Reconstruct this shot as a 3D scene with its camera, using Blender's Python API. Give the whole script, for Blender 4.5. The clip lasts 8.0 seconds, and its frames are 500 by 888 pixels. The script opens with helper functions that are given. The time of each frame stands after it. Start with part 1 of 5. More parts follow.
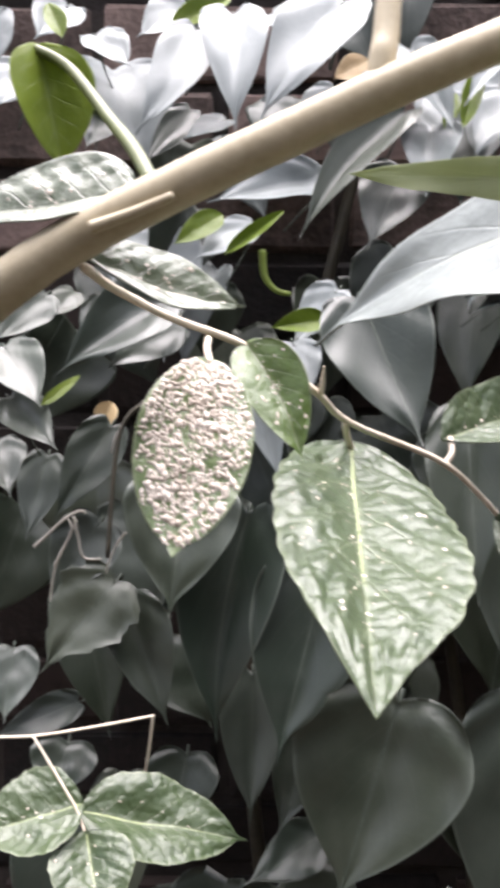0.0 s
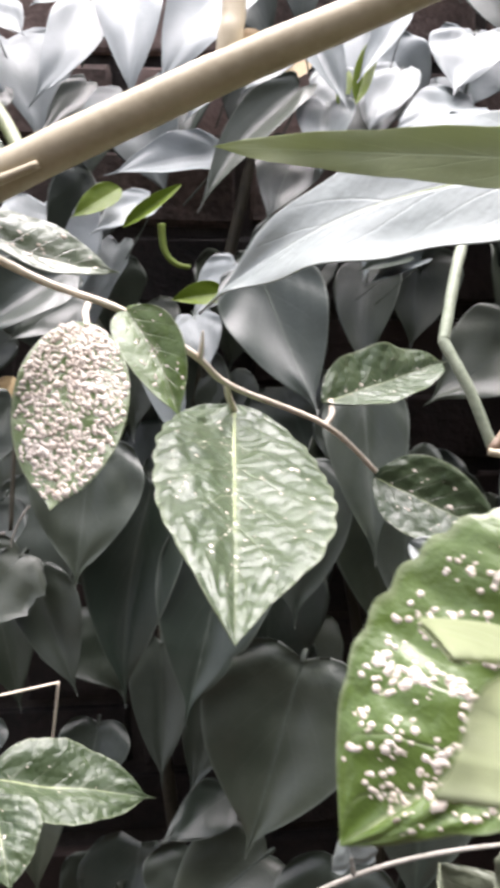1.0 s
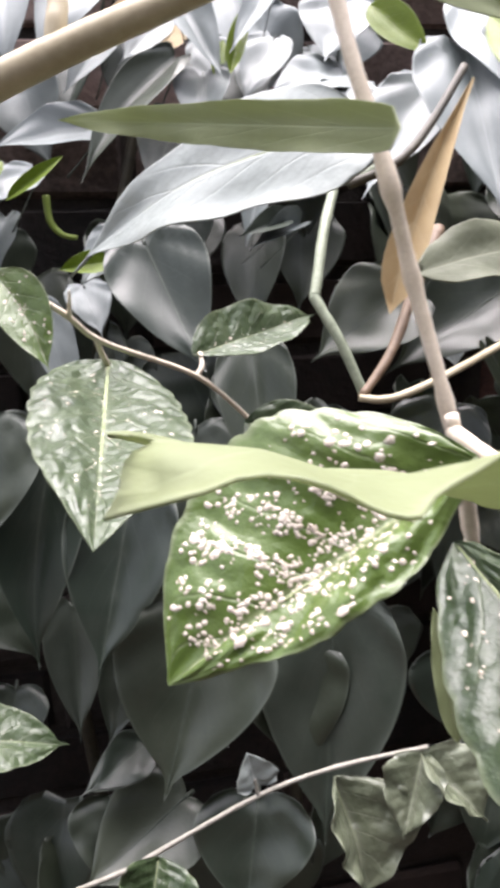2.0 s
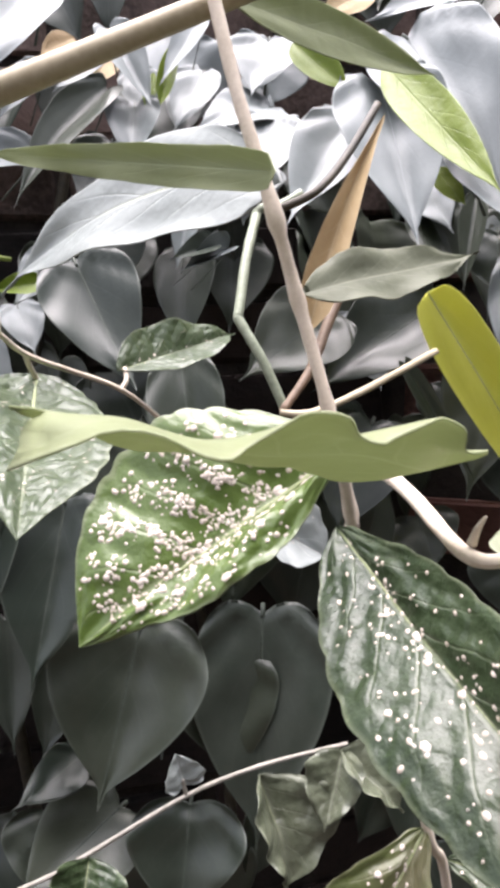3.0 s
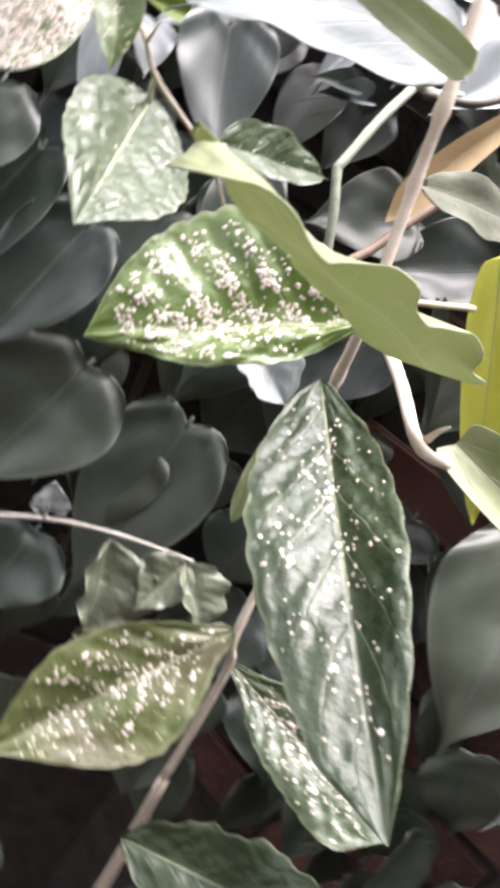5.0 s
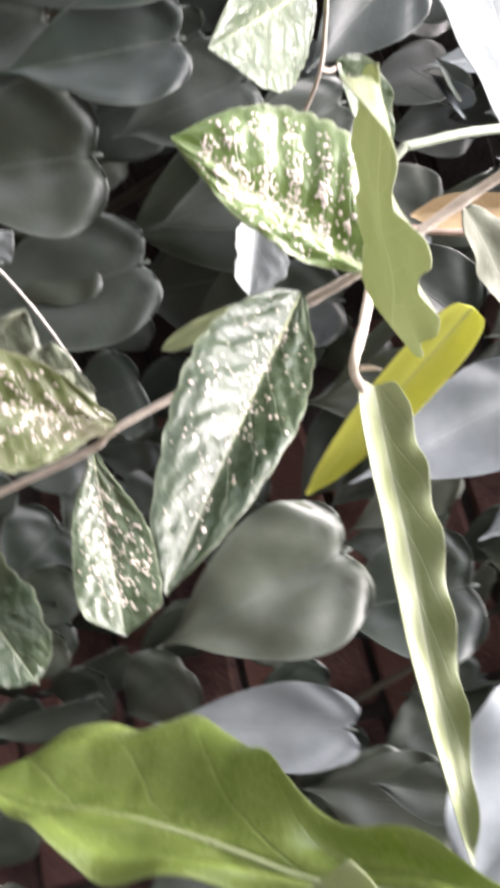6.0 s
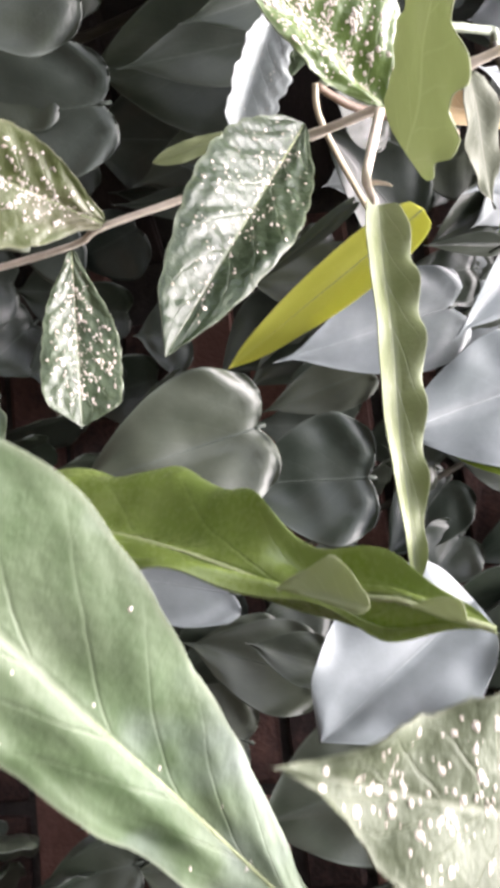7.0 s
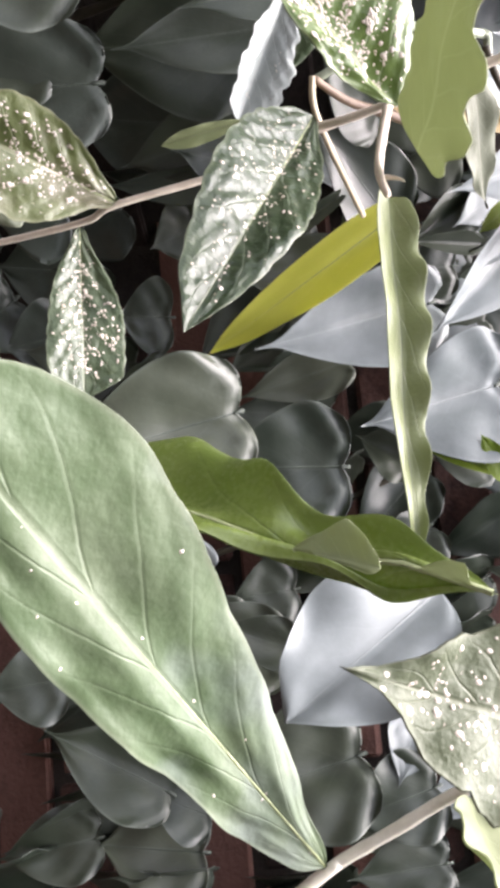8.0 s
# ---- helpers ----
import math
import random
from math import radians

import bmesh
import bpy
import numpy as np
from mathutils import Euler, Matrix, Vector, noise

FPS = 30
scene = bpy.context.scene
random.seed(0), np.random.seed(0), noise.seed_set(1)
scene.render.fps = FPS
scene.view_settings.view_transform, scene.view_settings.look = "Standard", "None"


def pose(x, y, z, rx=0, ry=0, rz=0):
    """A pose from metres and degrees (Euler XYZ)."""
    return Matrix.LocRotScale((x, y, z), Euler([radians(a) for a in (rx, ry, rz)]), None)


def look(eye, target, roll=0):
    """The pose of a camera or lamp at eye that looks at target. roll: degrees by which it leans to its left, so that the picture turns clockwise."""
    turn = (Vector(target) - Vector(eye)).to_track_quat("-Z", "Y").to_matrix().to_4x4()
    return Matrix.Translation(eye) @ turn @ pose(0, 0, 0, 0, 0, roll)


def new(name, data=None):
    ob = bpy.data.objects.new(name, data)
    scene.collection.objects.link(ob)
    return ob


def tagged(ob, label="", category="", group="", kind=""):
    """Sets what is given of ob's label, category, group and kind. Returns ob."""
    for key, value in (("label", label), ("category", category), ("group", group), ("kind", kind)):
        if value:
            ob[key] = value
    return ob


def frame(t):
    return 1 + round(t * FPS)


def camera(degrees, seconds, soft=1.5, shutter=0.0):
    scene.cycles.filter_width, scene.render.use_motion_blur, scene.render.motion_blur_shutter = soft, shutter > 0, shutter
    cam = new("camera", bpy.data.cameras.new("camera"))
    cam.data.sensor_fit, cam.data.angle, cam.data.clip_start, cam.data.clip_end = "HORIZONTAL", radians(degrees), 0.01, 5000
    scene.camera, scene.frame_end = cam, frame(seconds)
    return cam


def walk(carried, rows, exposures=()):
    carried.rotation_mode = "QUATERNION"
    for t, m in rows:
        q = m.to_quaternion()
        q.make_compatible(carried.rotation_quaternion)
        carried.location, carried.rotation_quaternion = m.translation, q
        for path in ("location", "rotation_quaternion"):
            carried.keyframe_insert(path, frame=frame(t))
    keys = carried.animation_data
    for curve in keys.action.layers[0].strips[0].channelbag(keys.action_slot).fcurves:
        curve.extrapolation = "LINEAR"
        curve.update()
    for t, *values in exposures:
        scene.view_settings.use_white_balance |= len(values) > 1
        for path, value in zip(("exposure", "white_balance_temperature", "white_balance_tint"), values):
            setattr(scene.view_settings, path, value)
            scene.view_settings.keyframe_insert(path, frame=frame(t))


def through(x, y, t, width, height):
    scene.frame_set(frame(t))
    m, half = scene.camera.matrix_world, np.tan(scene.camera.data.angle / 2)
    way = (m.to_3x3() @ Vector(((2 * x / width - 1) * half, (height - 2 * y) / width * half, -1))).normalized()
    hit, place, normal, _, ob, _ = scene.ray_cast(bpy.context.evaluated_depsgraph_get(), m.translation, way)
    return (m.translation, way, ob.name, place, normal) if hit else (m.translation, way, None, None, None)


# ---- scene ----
cam = camera(32.5, 8.0, soft=4.6, shutter=0.5)
PATH = [
    (0, (0.0000, 0.0000, 1.3000), (-0.0000, 0.4973, 1.2477), 0.00),
    (0.5, (0.0064, -0.0046, 1.2980), (0.0383, 0.4905, 1.2357), -0.68),
    (1, (0.0088, -0.0126, 1.2969), (0.0573, 0.4807, 1.2313), -0.45),
    (1.5, (0.0155, -0.0313, 1.2951), (0.0994, 0.4556, 1.2182), -1.23),
    (2, (0.0195, -0.0416, 1.2917), (0.1152, 0.4421, 1.2085), -2.87),
    (2.2, (0.0204, -0.0499, 1.2937), (0.1314, 0.4311, 1.2139), -2.76),
    (3.3, (0.0239, -0.0707, 1.2861), (0.1565, 0.4066, 1.2182), -2.38),
    (3.5, (0.0270, -0.0743, 1.2840), (0.1627, 0.4026, 1.2194), -2.09),
    (4, (0.0236, -0.0809, 1.2871), (0.1558, 0.3963, 1.2173), 1.64),
    (4.5, (0.0125, -0.0838, 1.2879), (0.1342, 0.3904, 1.1860), 13.02),
    (4.7, (0.0121, -0.0826, 1.2866), (0.1535, 0.3790, 1.1567), 20.58),
    (5.8, (-0.0079, -0.1232, 1.2834), (0.2165, 0.2997, 1.1392), 64.72),
    (6, (-0.0085, -0.1294, 1.2785), (0.2385, 0.2868, 1.1529), 70.84),
    (6.5, (-0.0055, -0.1477, 1.2623), (0.2866, 0.2460, 1.1638), 78.40),
    (7, (-0.0049, -0.1588, 1.2564), (0.3057, 0.2240, 1.1728), 81.75),
    (7.5, (-0.0091, -0.1719, 1.2496), (0.3120, 0.2054, 1.1823), 83.93),
    (8, (-0.0110, -0.1698, 1.2478), (0.3081, 0.2096, 1.1826), 84.31),
]
walk(cam, [(t, look(eye, target, roll)) for t, eye, target, roll in PATH],
     exposures=[(0.0, 2.95, 6450, 20), (2.0, 2.92, 6450, 20), (3.5, 2.9, 6450, 22), (4.5, 3.0, 6450, 22), (6.0, 3.6, 6500, 23), (7.0, 3.36, 6500, 22), (8.0, 3.29, 6500, 22)])

# ---- daylight: a bright overcast sky from above ----
world = bpy.data.worlds.new("sky")
scene.world = world
world.use_nodes = True
nt = world.node_tree
sky = nt.nodes.new("ShaderNodeTexSky")
sky.sky_type, sky.sun_disc = "NISHITA", False
sky.sun_elevation, sky.sun_rotation = radians(81), radians(5)
sky.air_density, sky.dust_density, sky.ozone_density = 1.0, 4.0, 1.0
soft_sky = nt.nodes.new("ShaderNodeHueSaturation")
soft_sky.inputs["Saturation"].default_value = 0.35
nt.links.new(sky.outputs[0], soft_sky.inputs["Color"])
nt.links.new(soft_sky.outputs[0], nt.nodes["Background"].inputs[0])
nt.nodes["Background"].inputs[1].default_value = 0.061
sun = new("sun", bpy.data.lights.new("sun", "SUN"))
sun.data.energy, sun.data.angle, sun.data.color = 1.5, radians(70), (1.0, 0.98, 0.95)
sun.matrix_world = look((0.3, 1.0, 4.4), (0.2, 0.5, 1.3))


# ---- materials ----
def material(name):
    m = bpy.data.materials.new(name)
    m.use_nodes = True
    t = m.node_tree
    return m, t, t.nodes["Principled BSDF"]


def node(t, kind, **values):
    n = t.nodes.new("ShaderNode" + kind)
    for key, value in values.items():
        n.inputs[key.replace("_", " ")].default_value = value
    return n


def arith(t, op, a, b=None, clamp=False):
    n = t.nodes.new("ShaderNodeMath")
    n.operation, n.use_clamp = op, clamp
    for i, v in enumerate((a, b)):
        if v is None:
            continue
        if isinstance(v, (int, float)):
            n.inputs[i].default_value = v
        else:
            t.links.new(v, n.inputs[i])
    return n.outputs[0]


def mix(t, f, a, b):
    n = t.nodes.new("ShaderNodeMix")
    n.data_type = "RGBA"
    for i, v in ((0, f), (6, a), (7, b)):
        if isinstance(v, (int, float)):
            n.inputs[i].default_value = v
        elif isinstance(v, tuple):
            n.inputs[i].default_value = (*v, 1)
        else:
            t.links.new(v, n.inputs[i])
    return n.outputs[2]


def ramp(t, f, stops):
    n = t.nodes.new("ShaderNodeValToRGB")
    e = n.color_ramp.elements
    while len(e) < len(stops):
        e.new(0.5)
    for k, (p, c) in zip(e, stops):
        k.position, k.color = p, (*c, 1) if isinstance(c, tuple) else (c, c, c, 1)
    t.links.new(f, n.inputs[0])
    return n.outputs[0]


def leaf_material(name, dark, light, vein, rough=0.38, veins=6.0, sweep=2.0, relief=0.5, through=0.0, blotch=None, scale=60.0, gloss=0.5, net=0.0, cell=260.0, coat=0.0, wax_sheen=None, mark=0.6, olive=0.0):
    """A leaf: two greens, paler veins that leave the midrib, fine grain, and a little light that comes through."""
    m, t, p = material(name)
    uv = t.nodes.new("ShaderNodeUVMap")
    uv.uv_map = "leaf"
    sep = t.nodes.new("ShaderNodeSeparateXYZ")
    t.links.new(uv.outputs[0], sep.inputs[0])
    across = arith(t, "ABSOLUTE", arith(t, "MULTIPLY", arith(t, "SUBTRACT", sep.outputs[0], 0.5), 2.0))
    along = sep.outputs[1]
    geo = t.nodes.new("ShaderNodeTexCoord")
    grain = node(t, "TexNoise", Scale=scale, Detail=4.0, Roughness=0.6)
    t.links.new(geo.outputs["Object"], grain.inputs["Vector"])
    fine = node(t, "TexNoise", Scale=scale * 14, Detail=3.0)
    t.links.new(geo.outputs["Object"], fine.inputs["Vector"])
    wob = arith(t, "MULTIPLY", arith(t, "SUBTRACT", grain.outputs[0], 0.5), 0.3)
    phase = arith(t, "ADD", arith(t, "SUBTRACT", arith(t, "MULTIPLY", along, veins), arith(t, "MULTIPLY", arith(t, "POWER", across, 0.85), sweep)), wob)
    near = arith(t, "ABSOLUTE", arith(t, "SUBTRACT", arith(t, "FRACT", arith(t, "ADD", phase, 20.0)), 0.5))
    lateral = ramp(t, near, [(0.0, 1.0), (0.02, 0.6), (0.06, 0.0)])
    rib = ramp(t, across, [(0.0, 1.0), (0.025, 0.8), (0.06, 0.0)])
    lines = arith(t, "MAXIMUM", arith(t, "MULTIPLY", lateral, arith(t, "SUBTRACT", 0.8, arith(t, "MULTIPLY", across, 0.8))), rib)
    info = t.nodes.new("ShaderNodeObjectInfo")
    tone = arith(t, "ADD", arith(t, "MULTIPLY", grain.outputs[0], 0.9), arith(t, "MULTIPLY", arith(t, "SUBTRACT", info.outputs["Random"], 0.6), 0.7), clamp=True)
    colour = mix(t, tone, dark, light)
    if olive:  # some leaves are older and more olive than their neighbours
        age = arith(t, "FRACT", arith(t, "MULTIPLY", info.outputs["Random"], 13.7))
        colour = mix(t, arith(t, "MULTIPLY", age, olive), colour, mix(t, tone, (dark[0] * 1.15, dark[1], dark[2] * 0.55), (light[0] * 1.1, light[1], light[2] * 0.6)))
    if blotch:
        spots = node(t, "TexNoise", Scale=scale * 0.6, Detail=3.0)
        t.links.new(geo.outputs["Object"], spots.inputs["Vector"])
        colour = mix(t, ramp(t, spots.outputs[0], [(0.52, 0.0), (0.64, 1.0)]), colour, blotch)
    colour = mix(t, arith(t, "MULTIPLY", lines, mark), colour, vein)
    # pale blotches: powdery wax, and silver sheen put into the colour
    if wax_sheen:
        sheen_noise = node(t, "TexNoise", Scale=scale * 0.9, Detail=5.0, Roughness=0.7)
        t.links.new(geo.outputs["Object"], sheen_noise.inputs["Vector"])
        colour = mix(t, ramp(t, sheen_noise.outputs[0], [(0.42, 0.0), (0.68, wax_sheen)]), colour, vein)
    margin = ramp(t, across, [(0.93, 0.0), (0.985, 1.0)])
    colour = mix(t, arith(t, "MULTIPLY", margin, 0.5), colour, vein)
    t.links.new(colour, p.inputs["Base Color"])
    r = arith(t, "ADD", arith(t, "MULTIPLY", fine.outputs[0], 0.16), arith(t, "ADD", arith(t, "MULTIPLY", grain.outputs[0], 0.16), rough - 0.16))
    t.links.new(r, p.inputs["Roughness"])
    p.inputs["Specular IOR Level"].default_value = gloss
    height = arith(t, "ADD", arith(t, "MULTIPLY", lines, -0.75 * mark), arith(t, "MULTIPLY", fine.outputs[0], 0.25))
    height = arith(t, "ADD", height, arith(t, "MULTIPLY", grain.outputs[0], 0.8))
    if net:
        bent = node(t, "VectorMath")
        bent.operation = "MULTIPLY_ADD"
        t.links.new(grain.outputs["Color"], bent.inputs[0])
        bent.inputs[1].default_value = (0.006, 0.006, 0.006)
        t.links.new(geo.outputs["Object"], bent.inputs[2])
        cells = node(t, "TexVoronoi", Scale=cell)
        cells.feature = "SMOOTH_F1"
        t.links.new(bent.outputs[0], cells.inputs["Vector"])
        height = arith(t, "ADD", height, arith(t, "MULTIPLY", arith(t, "POWER", cells.outputs["Distance"], 2.0), -net))
    if coat:
        p.inputs["Coat Weight"].default_value = coat
        p.inputs["Coat Roughness"].default_value = 0.34
        p.inputs["Coat IOR"].default_value = 1.6
    bump = node(t, "Bump", Strength=relief, Distance=0.0012)
    if coat:
        t.links.new(bump.outputs[0], p.inputs["Coat Normal"])
    t.links.new(height, bump.inputs["Height"])
    t.links.new(bump.outputs[0], p.inputs["Normal"])
    if through:
        lit = t.nodes.new("ShaderNodeBsdfTranslucent")
        t.links.new(mix(t, 0.5, colour, light), lit.inputs[0])
        both = t.nodes.new("ShaderNodeMixShader")
        both.inputs[0].default_value = through
        t.links.new(p.outputs[0], both.inputs[1])
        t.links.new(lit.outputs[0], both.inputs[2])
        t.links.new(both.outputs[0], t.nodes["Material Output"].inputs[0])
    return m


def rough_material(name, dark, light, rough=0.8, scale=40.0, relief=0.5, stretch=(1, 1, 1), spread=0.0, depth=0.002):
    m, t, p = material(name)
    geo = t.nodes.new("ShaderNodeTexCoord")
    place = t.nodes.new("ShaderNodeMapping")
    place.inputs["Scale"].default_value = stretch
    t.links.new(geo.outputs["Object"], place.inputs[0])
    big = node(t, "TexNoise", Scale=scale, Detail=6.0, Roughness=0.65)
    small = node(t, "TexNoise", Scale=scale * 9, Detail=4.0)
    for n in (big, small):
        t.links.new(place.outputs[0], n.inputs["Vector"])
    f = arith(t, "ADD", arith(t, "MULTIPLY", big.outputs[0], 0.8), arith(t, "MULTIPLY", small.outputs[0], 0.3))
    if spread:
        info = t.nodes.new("ShaderNodeObjectInfo")
        f = arith(t, "ADD", f, arith(t, "MULTIPLY", arith(t, "SUBTRACT", info.outputs["Random"], 0.5), spread))
    t.links.new(ramp(t, f, [(0.3, dark), (0.75, light)]), p.inputs["Base Color"])
    p.inputs["Roughness"].default_value = rough
    bump = node(t, "Bump", Strength=relief, Distance=depth)
    t.links.new(f, bump.inputs["Height"])
    t.links.new(bump.outputs[0], p.inputs["Normal"])
    return m


# One vine leaf twice: the second has sky sheen put into its colour.
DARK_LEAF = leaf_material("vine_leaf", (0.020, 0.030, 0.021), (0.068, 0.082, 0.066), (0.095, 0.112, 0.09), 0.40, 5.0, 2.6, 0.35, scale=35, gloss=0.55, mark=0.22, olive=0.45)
SKYLIT_LEAF = leaf_material("skylit_vine_leaf", (0.12, 0.142, 0.138), (0.25, 0.28, 0.277), (0.20, 0.23, 0.22), 0.45, 5.0, 2.6, 0.3, scale=35, gloss=0.5, mark=0.25)
SILVER_LEAF = leaf_material("silver_leaf", (0.21, 0.24, 0.225), (0.36, 0.39, 0.37), (0.42, 0.45, 0.42), 0.42, 6.0, 2.0, 0.4, through=0.1, scale=40, net=0.5)
SHRUB_LEAF = leaf_material("shrub_leaf", (0.022, 0.040, 0.014), (0.054, 0.080, 0.034), (0.17, 0.20, 0.12), 0.33, 7.0, 2.0, 0.55, through=0.1, scale=90, gloss=0.5, net=1.4, cell=300, coat=0.10, wax_sheen=0.12)
WAXY_LEAF = leaf_material("waxy_leaf", (0.045, 0.065, 0.03), (0.095, 0.125, 0.065), (0.28, 0.30, 0.24), 0.42, 7.0, 2.0, 0.55, through=0.12, scale=90, gloss=0.5, net=1.4, cell=300, coat=0.3, wax_sheen=0.5)
YOUNG_LEAF = leaf_material("young_leaf", (0.05, 0.095, 0.012), (0.105, 0.165, 0.03), (0.24, 0.27, 0.16), 0.34, 7.0, 2.0, 0.45, through=0.2, scale=80, gloss=0.6, net=1.0, cell=300, coat=0.35, wax_sheen=0.05)
GREY_LEAF = leaf_material("grey_leaf", (0.085, 0.10, 0.062), (0.15, 0.17, 0.11), (0.26, 0.28, 0.20), 0.4, 6.0, 1.8, 0.6, through=0.12, scale=60, net=1.2, coat=0.4, wax_sheen=0.3)
SPECKLED_LEAF = leaf_material("speckled_leaf", (0.055, 0.07, 0.034), (0.10, 0.118, 0.066), (0.17, 0.185, 0.12), 0.5, 6.0, 1.8, 0.4, through=0.12, scale=120, gloss=0.35, net=1.2, cell=400)
DUSTY_LEAF = leaf_material("dusty_leaf", (0.075, 0.085, 0.052), (0.125, 0.135, 0.088), (0.20, 0.21, 0.15), 0.55, 6.0, 1.8, 0.2, through=0.1, scale=120, gloss=0.25, net=0.8, cell=400)
OLIVE_LEAF = leaf_material("leaf_underside", (0.235, 0.272, 0.14), (0.345, 0.385, 0.225), (0.40, 0.44, 0.28), 0.5, 6.0, 1.6, 0.3, through=0.5, scale=70, gloss=0.3, net=0.9)
NARROW_LEAF = leaf_material("narrow_leaf", (0.16, 0.19, 0.08), (0.25, 0.29, 0.15), (0.34, 0.38, 0.24), 0.4, 7.0, 1.8, 0.4, through=0.35, scale=70, net=0.6, coat=0.2)
FRESH_LEAF = leaf_material("fresh_leaf", (0.12, 0.18, 0.018), (0.22, 0.29, 0.045), (0.28, 0.36, 0.11), 0.36, 7.0, 1.8, 0.5, through=0.4, scale=60, gloss=0.3, net=0.5)
GLOSSY_LEAF = leaf_material("glossy_leaf", (0.085, 0.145, 0.024), (0.215, 0.285, 0.065), (0.26, 0.325, 0.13), 0.26, 5.0, 1.6, 0.55, through=0.35, scale=55, net=2.2, cell=130, coat=0.6)
YELLOW_LEAF = leaf_material("yellow_leaf", (0.66, 0.68, 0.13), (0.78, 0.79, 0.21), (0.80, 0.80, 0.32), 0.45, 5.0, 2.4, 0.3, through=0.6, scale=50, net=0.6)
# The blue-white blotches of this leaf are sky reflections put into its colour.
MILKY_LEAF = leaf_material("milky_leaf", (0.055, 0.095, 0.035), (0.115, 0.15, 0.08), (0.22, 0.25, 0.17), 0.48, 7.0, 2.0, 0.5, through=0.15, blotch=(0.17, 0.205, 0.175), scale=42, net=3.0, cell=110, gloss=0.45, wax_sheen=0.3, mark=0.28)
BROWN_LEAF = leaf_material("dull_leaf", (0.055, 0.078, 0.018), (0.11, 0.13, 0.04), (0.22, 0.22, 0.13), 0.42, 7.0, 1.8, 0.5, through=0.14, blotch=(0.11, 0.105, 0.05), scale=60, net=1.0, cell=300, coat=0.3)
DRY_LEAF = leaf_material("dry_leaf", (0.30, 0.20, 0.09), (0.52, 0.40, 0.22), (0.55, 0.45, 0.28), 0.6, 9.0, 1.0, 0.6, through=0.15, scale=70)
# Midrib of the lighter vine leaf, with the same sky sheen in its colour.
SKYLIT_RIB = rough_material("skylit_midrib", (0.15, 0.175, 0.165), (0.27, 0.30, 0.29), 0.5, 200)
RIB = rough_material("midrib", (0.20, 0.25, 0.10), (0.36, 0.40, 0.22), 0.5, 200)
DARK_RIB = rough_material("vine_midrib", (0.03, 0.042, 0.03), (0.075, 0.092, 0.07), 0.5, 200)
BARK = rough_material("tan_bark", (0.29, 0.245, 0.15), (0.47, 0.41, 0.285), 0.5, 60, 0.35, (1, 1, 1), depth=0.0006)
TWIG = rough_material("twig_bark", (0.48, 0.41, 0.31), (0.74, 0.66, 0.54), 0.55, 160, 0.5, depth=0.0004)
PALE_TWIG = rough_material("pale_twig", (0.55, 0.52, 0.41), (0.78, 0.75, 0.64), 0.5, 180, 0.5, depth=0.0004)
VINE_STEM = rough_material("vine_stem", (0.13, 0.16, 0.10), (0.34, 0.38, 0.28), 0.5, 90, 0.4, depth=0.0005)
DARK_STEM = rough_material("dark_stem", (0.015, 0.016, 0.010), (0.06, 0.05, 0.03), 0.6, 90, 0.4, depth=0.0005)
BROWN_STEM = rough_material("brown_stem", (0.07, 0.042, 0.022), (0.19, 0.125, 0.075), 0.6, 90, 0.4, depth=0.0005)
GREEN_STEM = rough_material("green_stem", (0.055, 0.075, 0.02), (0.13, 0.15, 0.05), 0.5, 90, 0.4, depth=0.0005)
ROOT = rough_material("pale_root", (0.20, 0.19, 0.16), (0.38, 0.36, 0.31), 0.7, 200)
WAX = rough_material("white_wax", (0.38, 0.31, 0.23), (0.68, 0.62, 0.55), 0.5, 260, 0.4, depth=0.0004)
BRICK = rough_material("old_brick", (0.02, 0.011, 0.009), (0.15, 0.072, 0.055), 0.9, 22, 0.9, spread=0.5, depth=0.004)
# Near-black colour carries the shade in the gaps between the leaves.
SHADED_BRICK = rough_material("shaded_brick", (0.005, 0.004, 0.003), (0.03, 0.019, 0.015), 0.9, 22, 0.9, spread=0.4, depth=0.004)
# Paler colour carries the daylight on the top courses.
LIT_BRICK = rough_material("lit_brick", (0.05, 0.036, 0.03), (0.25, 0.18, 0.155), 0.9, 22, 0.9, spread=0.5, depth=0.004)
MORTAR = rough_material("mortar", (0.010, 0.008, 0.007), (0.06, 0.05, 0.043), 0.95, 30, 0.9, depth=0.004)
LIGHT_STOP = rough_material("light_stop_surface", (0.018, 0.017, 0.016), (0.05, 0.047, 0.043), 0.95, 8, 0.8, depth=0.004)
SOIL = rough_material("soil", (0.018, 0.013, 0.009), (0.06, 0.045, 0.03), 0.95, 12, 1.0, depth=0.01)


# ---- building blocks ----
def mesh_of(name, verts, faces, mat, uvs=None):
    me = bpy.data.meshes.new(name)
    me.from_pydata([tuple(v) for v in verts], [], faces)
    me.materials.append(mat)
    me.polygons.foreach_set("use_smooth", [True] * len(me.polygons))
    if uvs is not None:
        layer = me.uv_layers.new(name="leaf")
        index = np.zeros(len(me.loops), dtype=np.int32)
        me.loops.foreach_get("vertex_index", index)
        layer.data.foreach_set("uv", np.asarray(uvs, dtype=np.float32)[index].ravel())
    me.update()
    return me


def part(name, me, parent, label=""):
    ob = new(name, me)
    ob.parent = parent
    return tagged(ob, label)


def plant(name, label, category, at, group=""):
    ob = new(name)
    ob.location = at
    ob.empty_display_size = 0.02
    return tagged(ob, label, category, group)


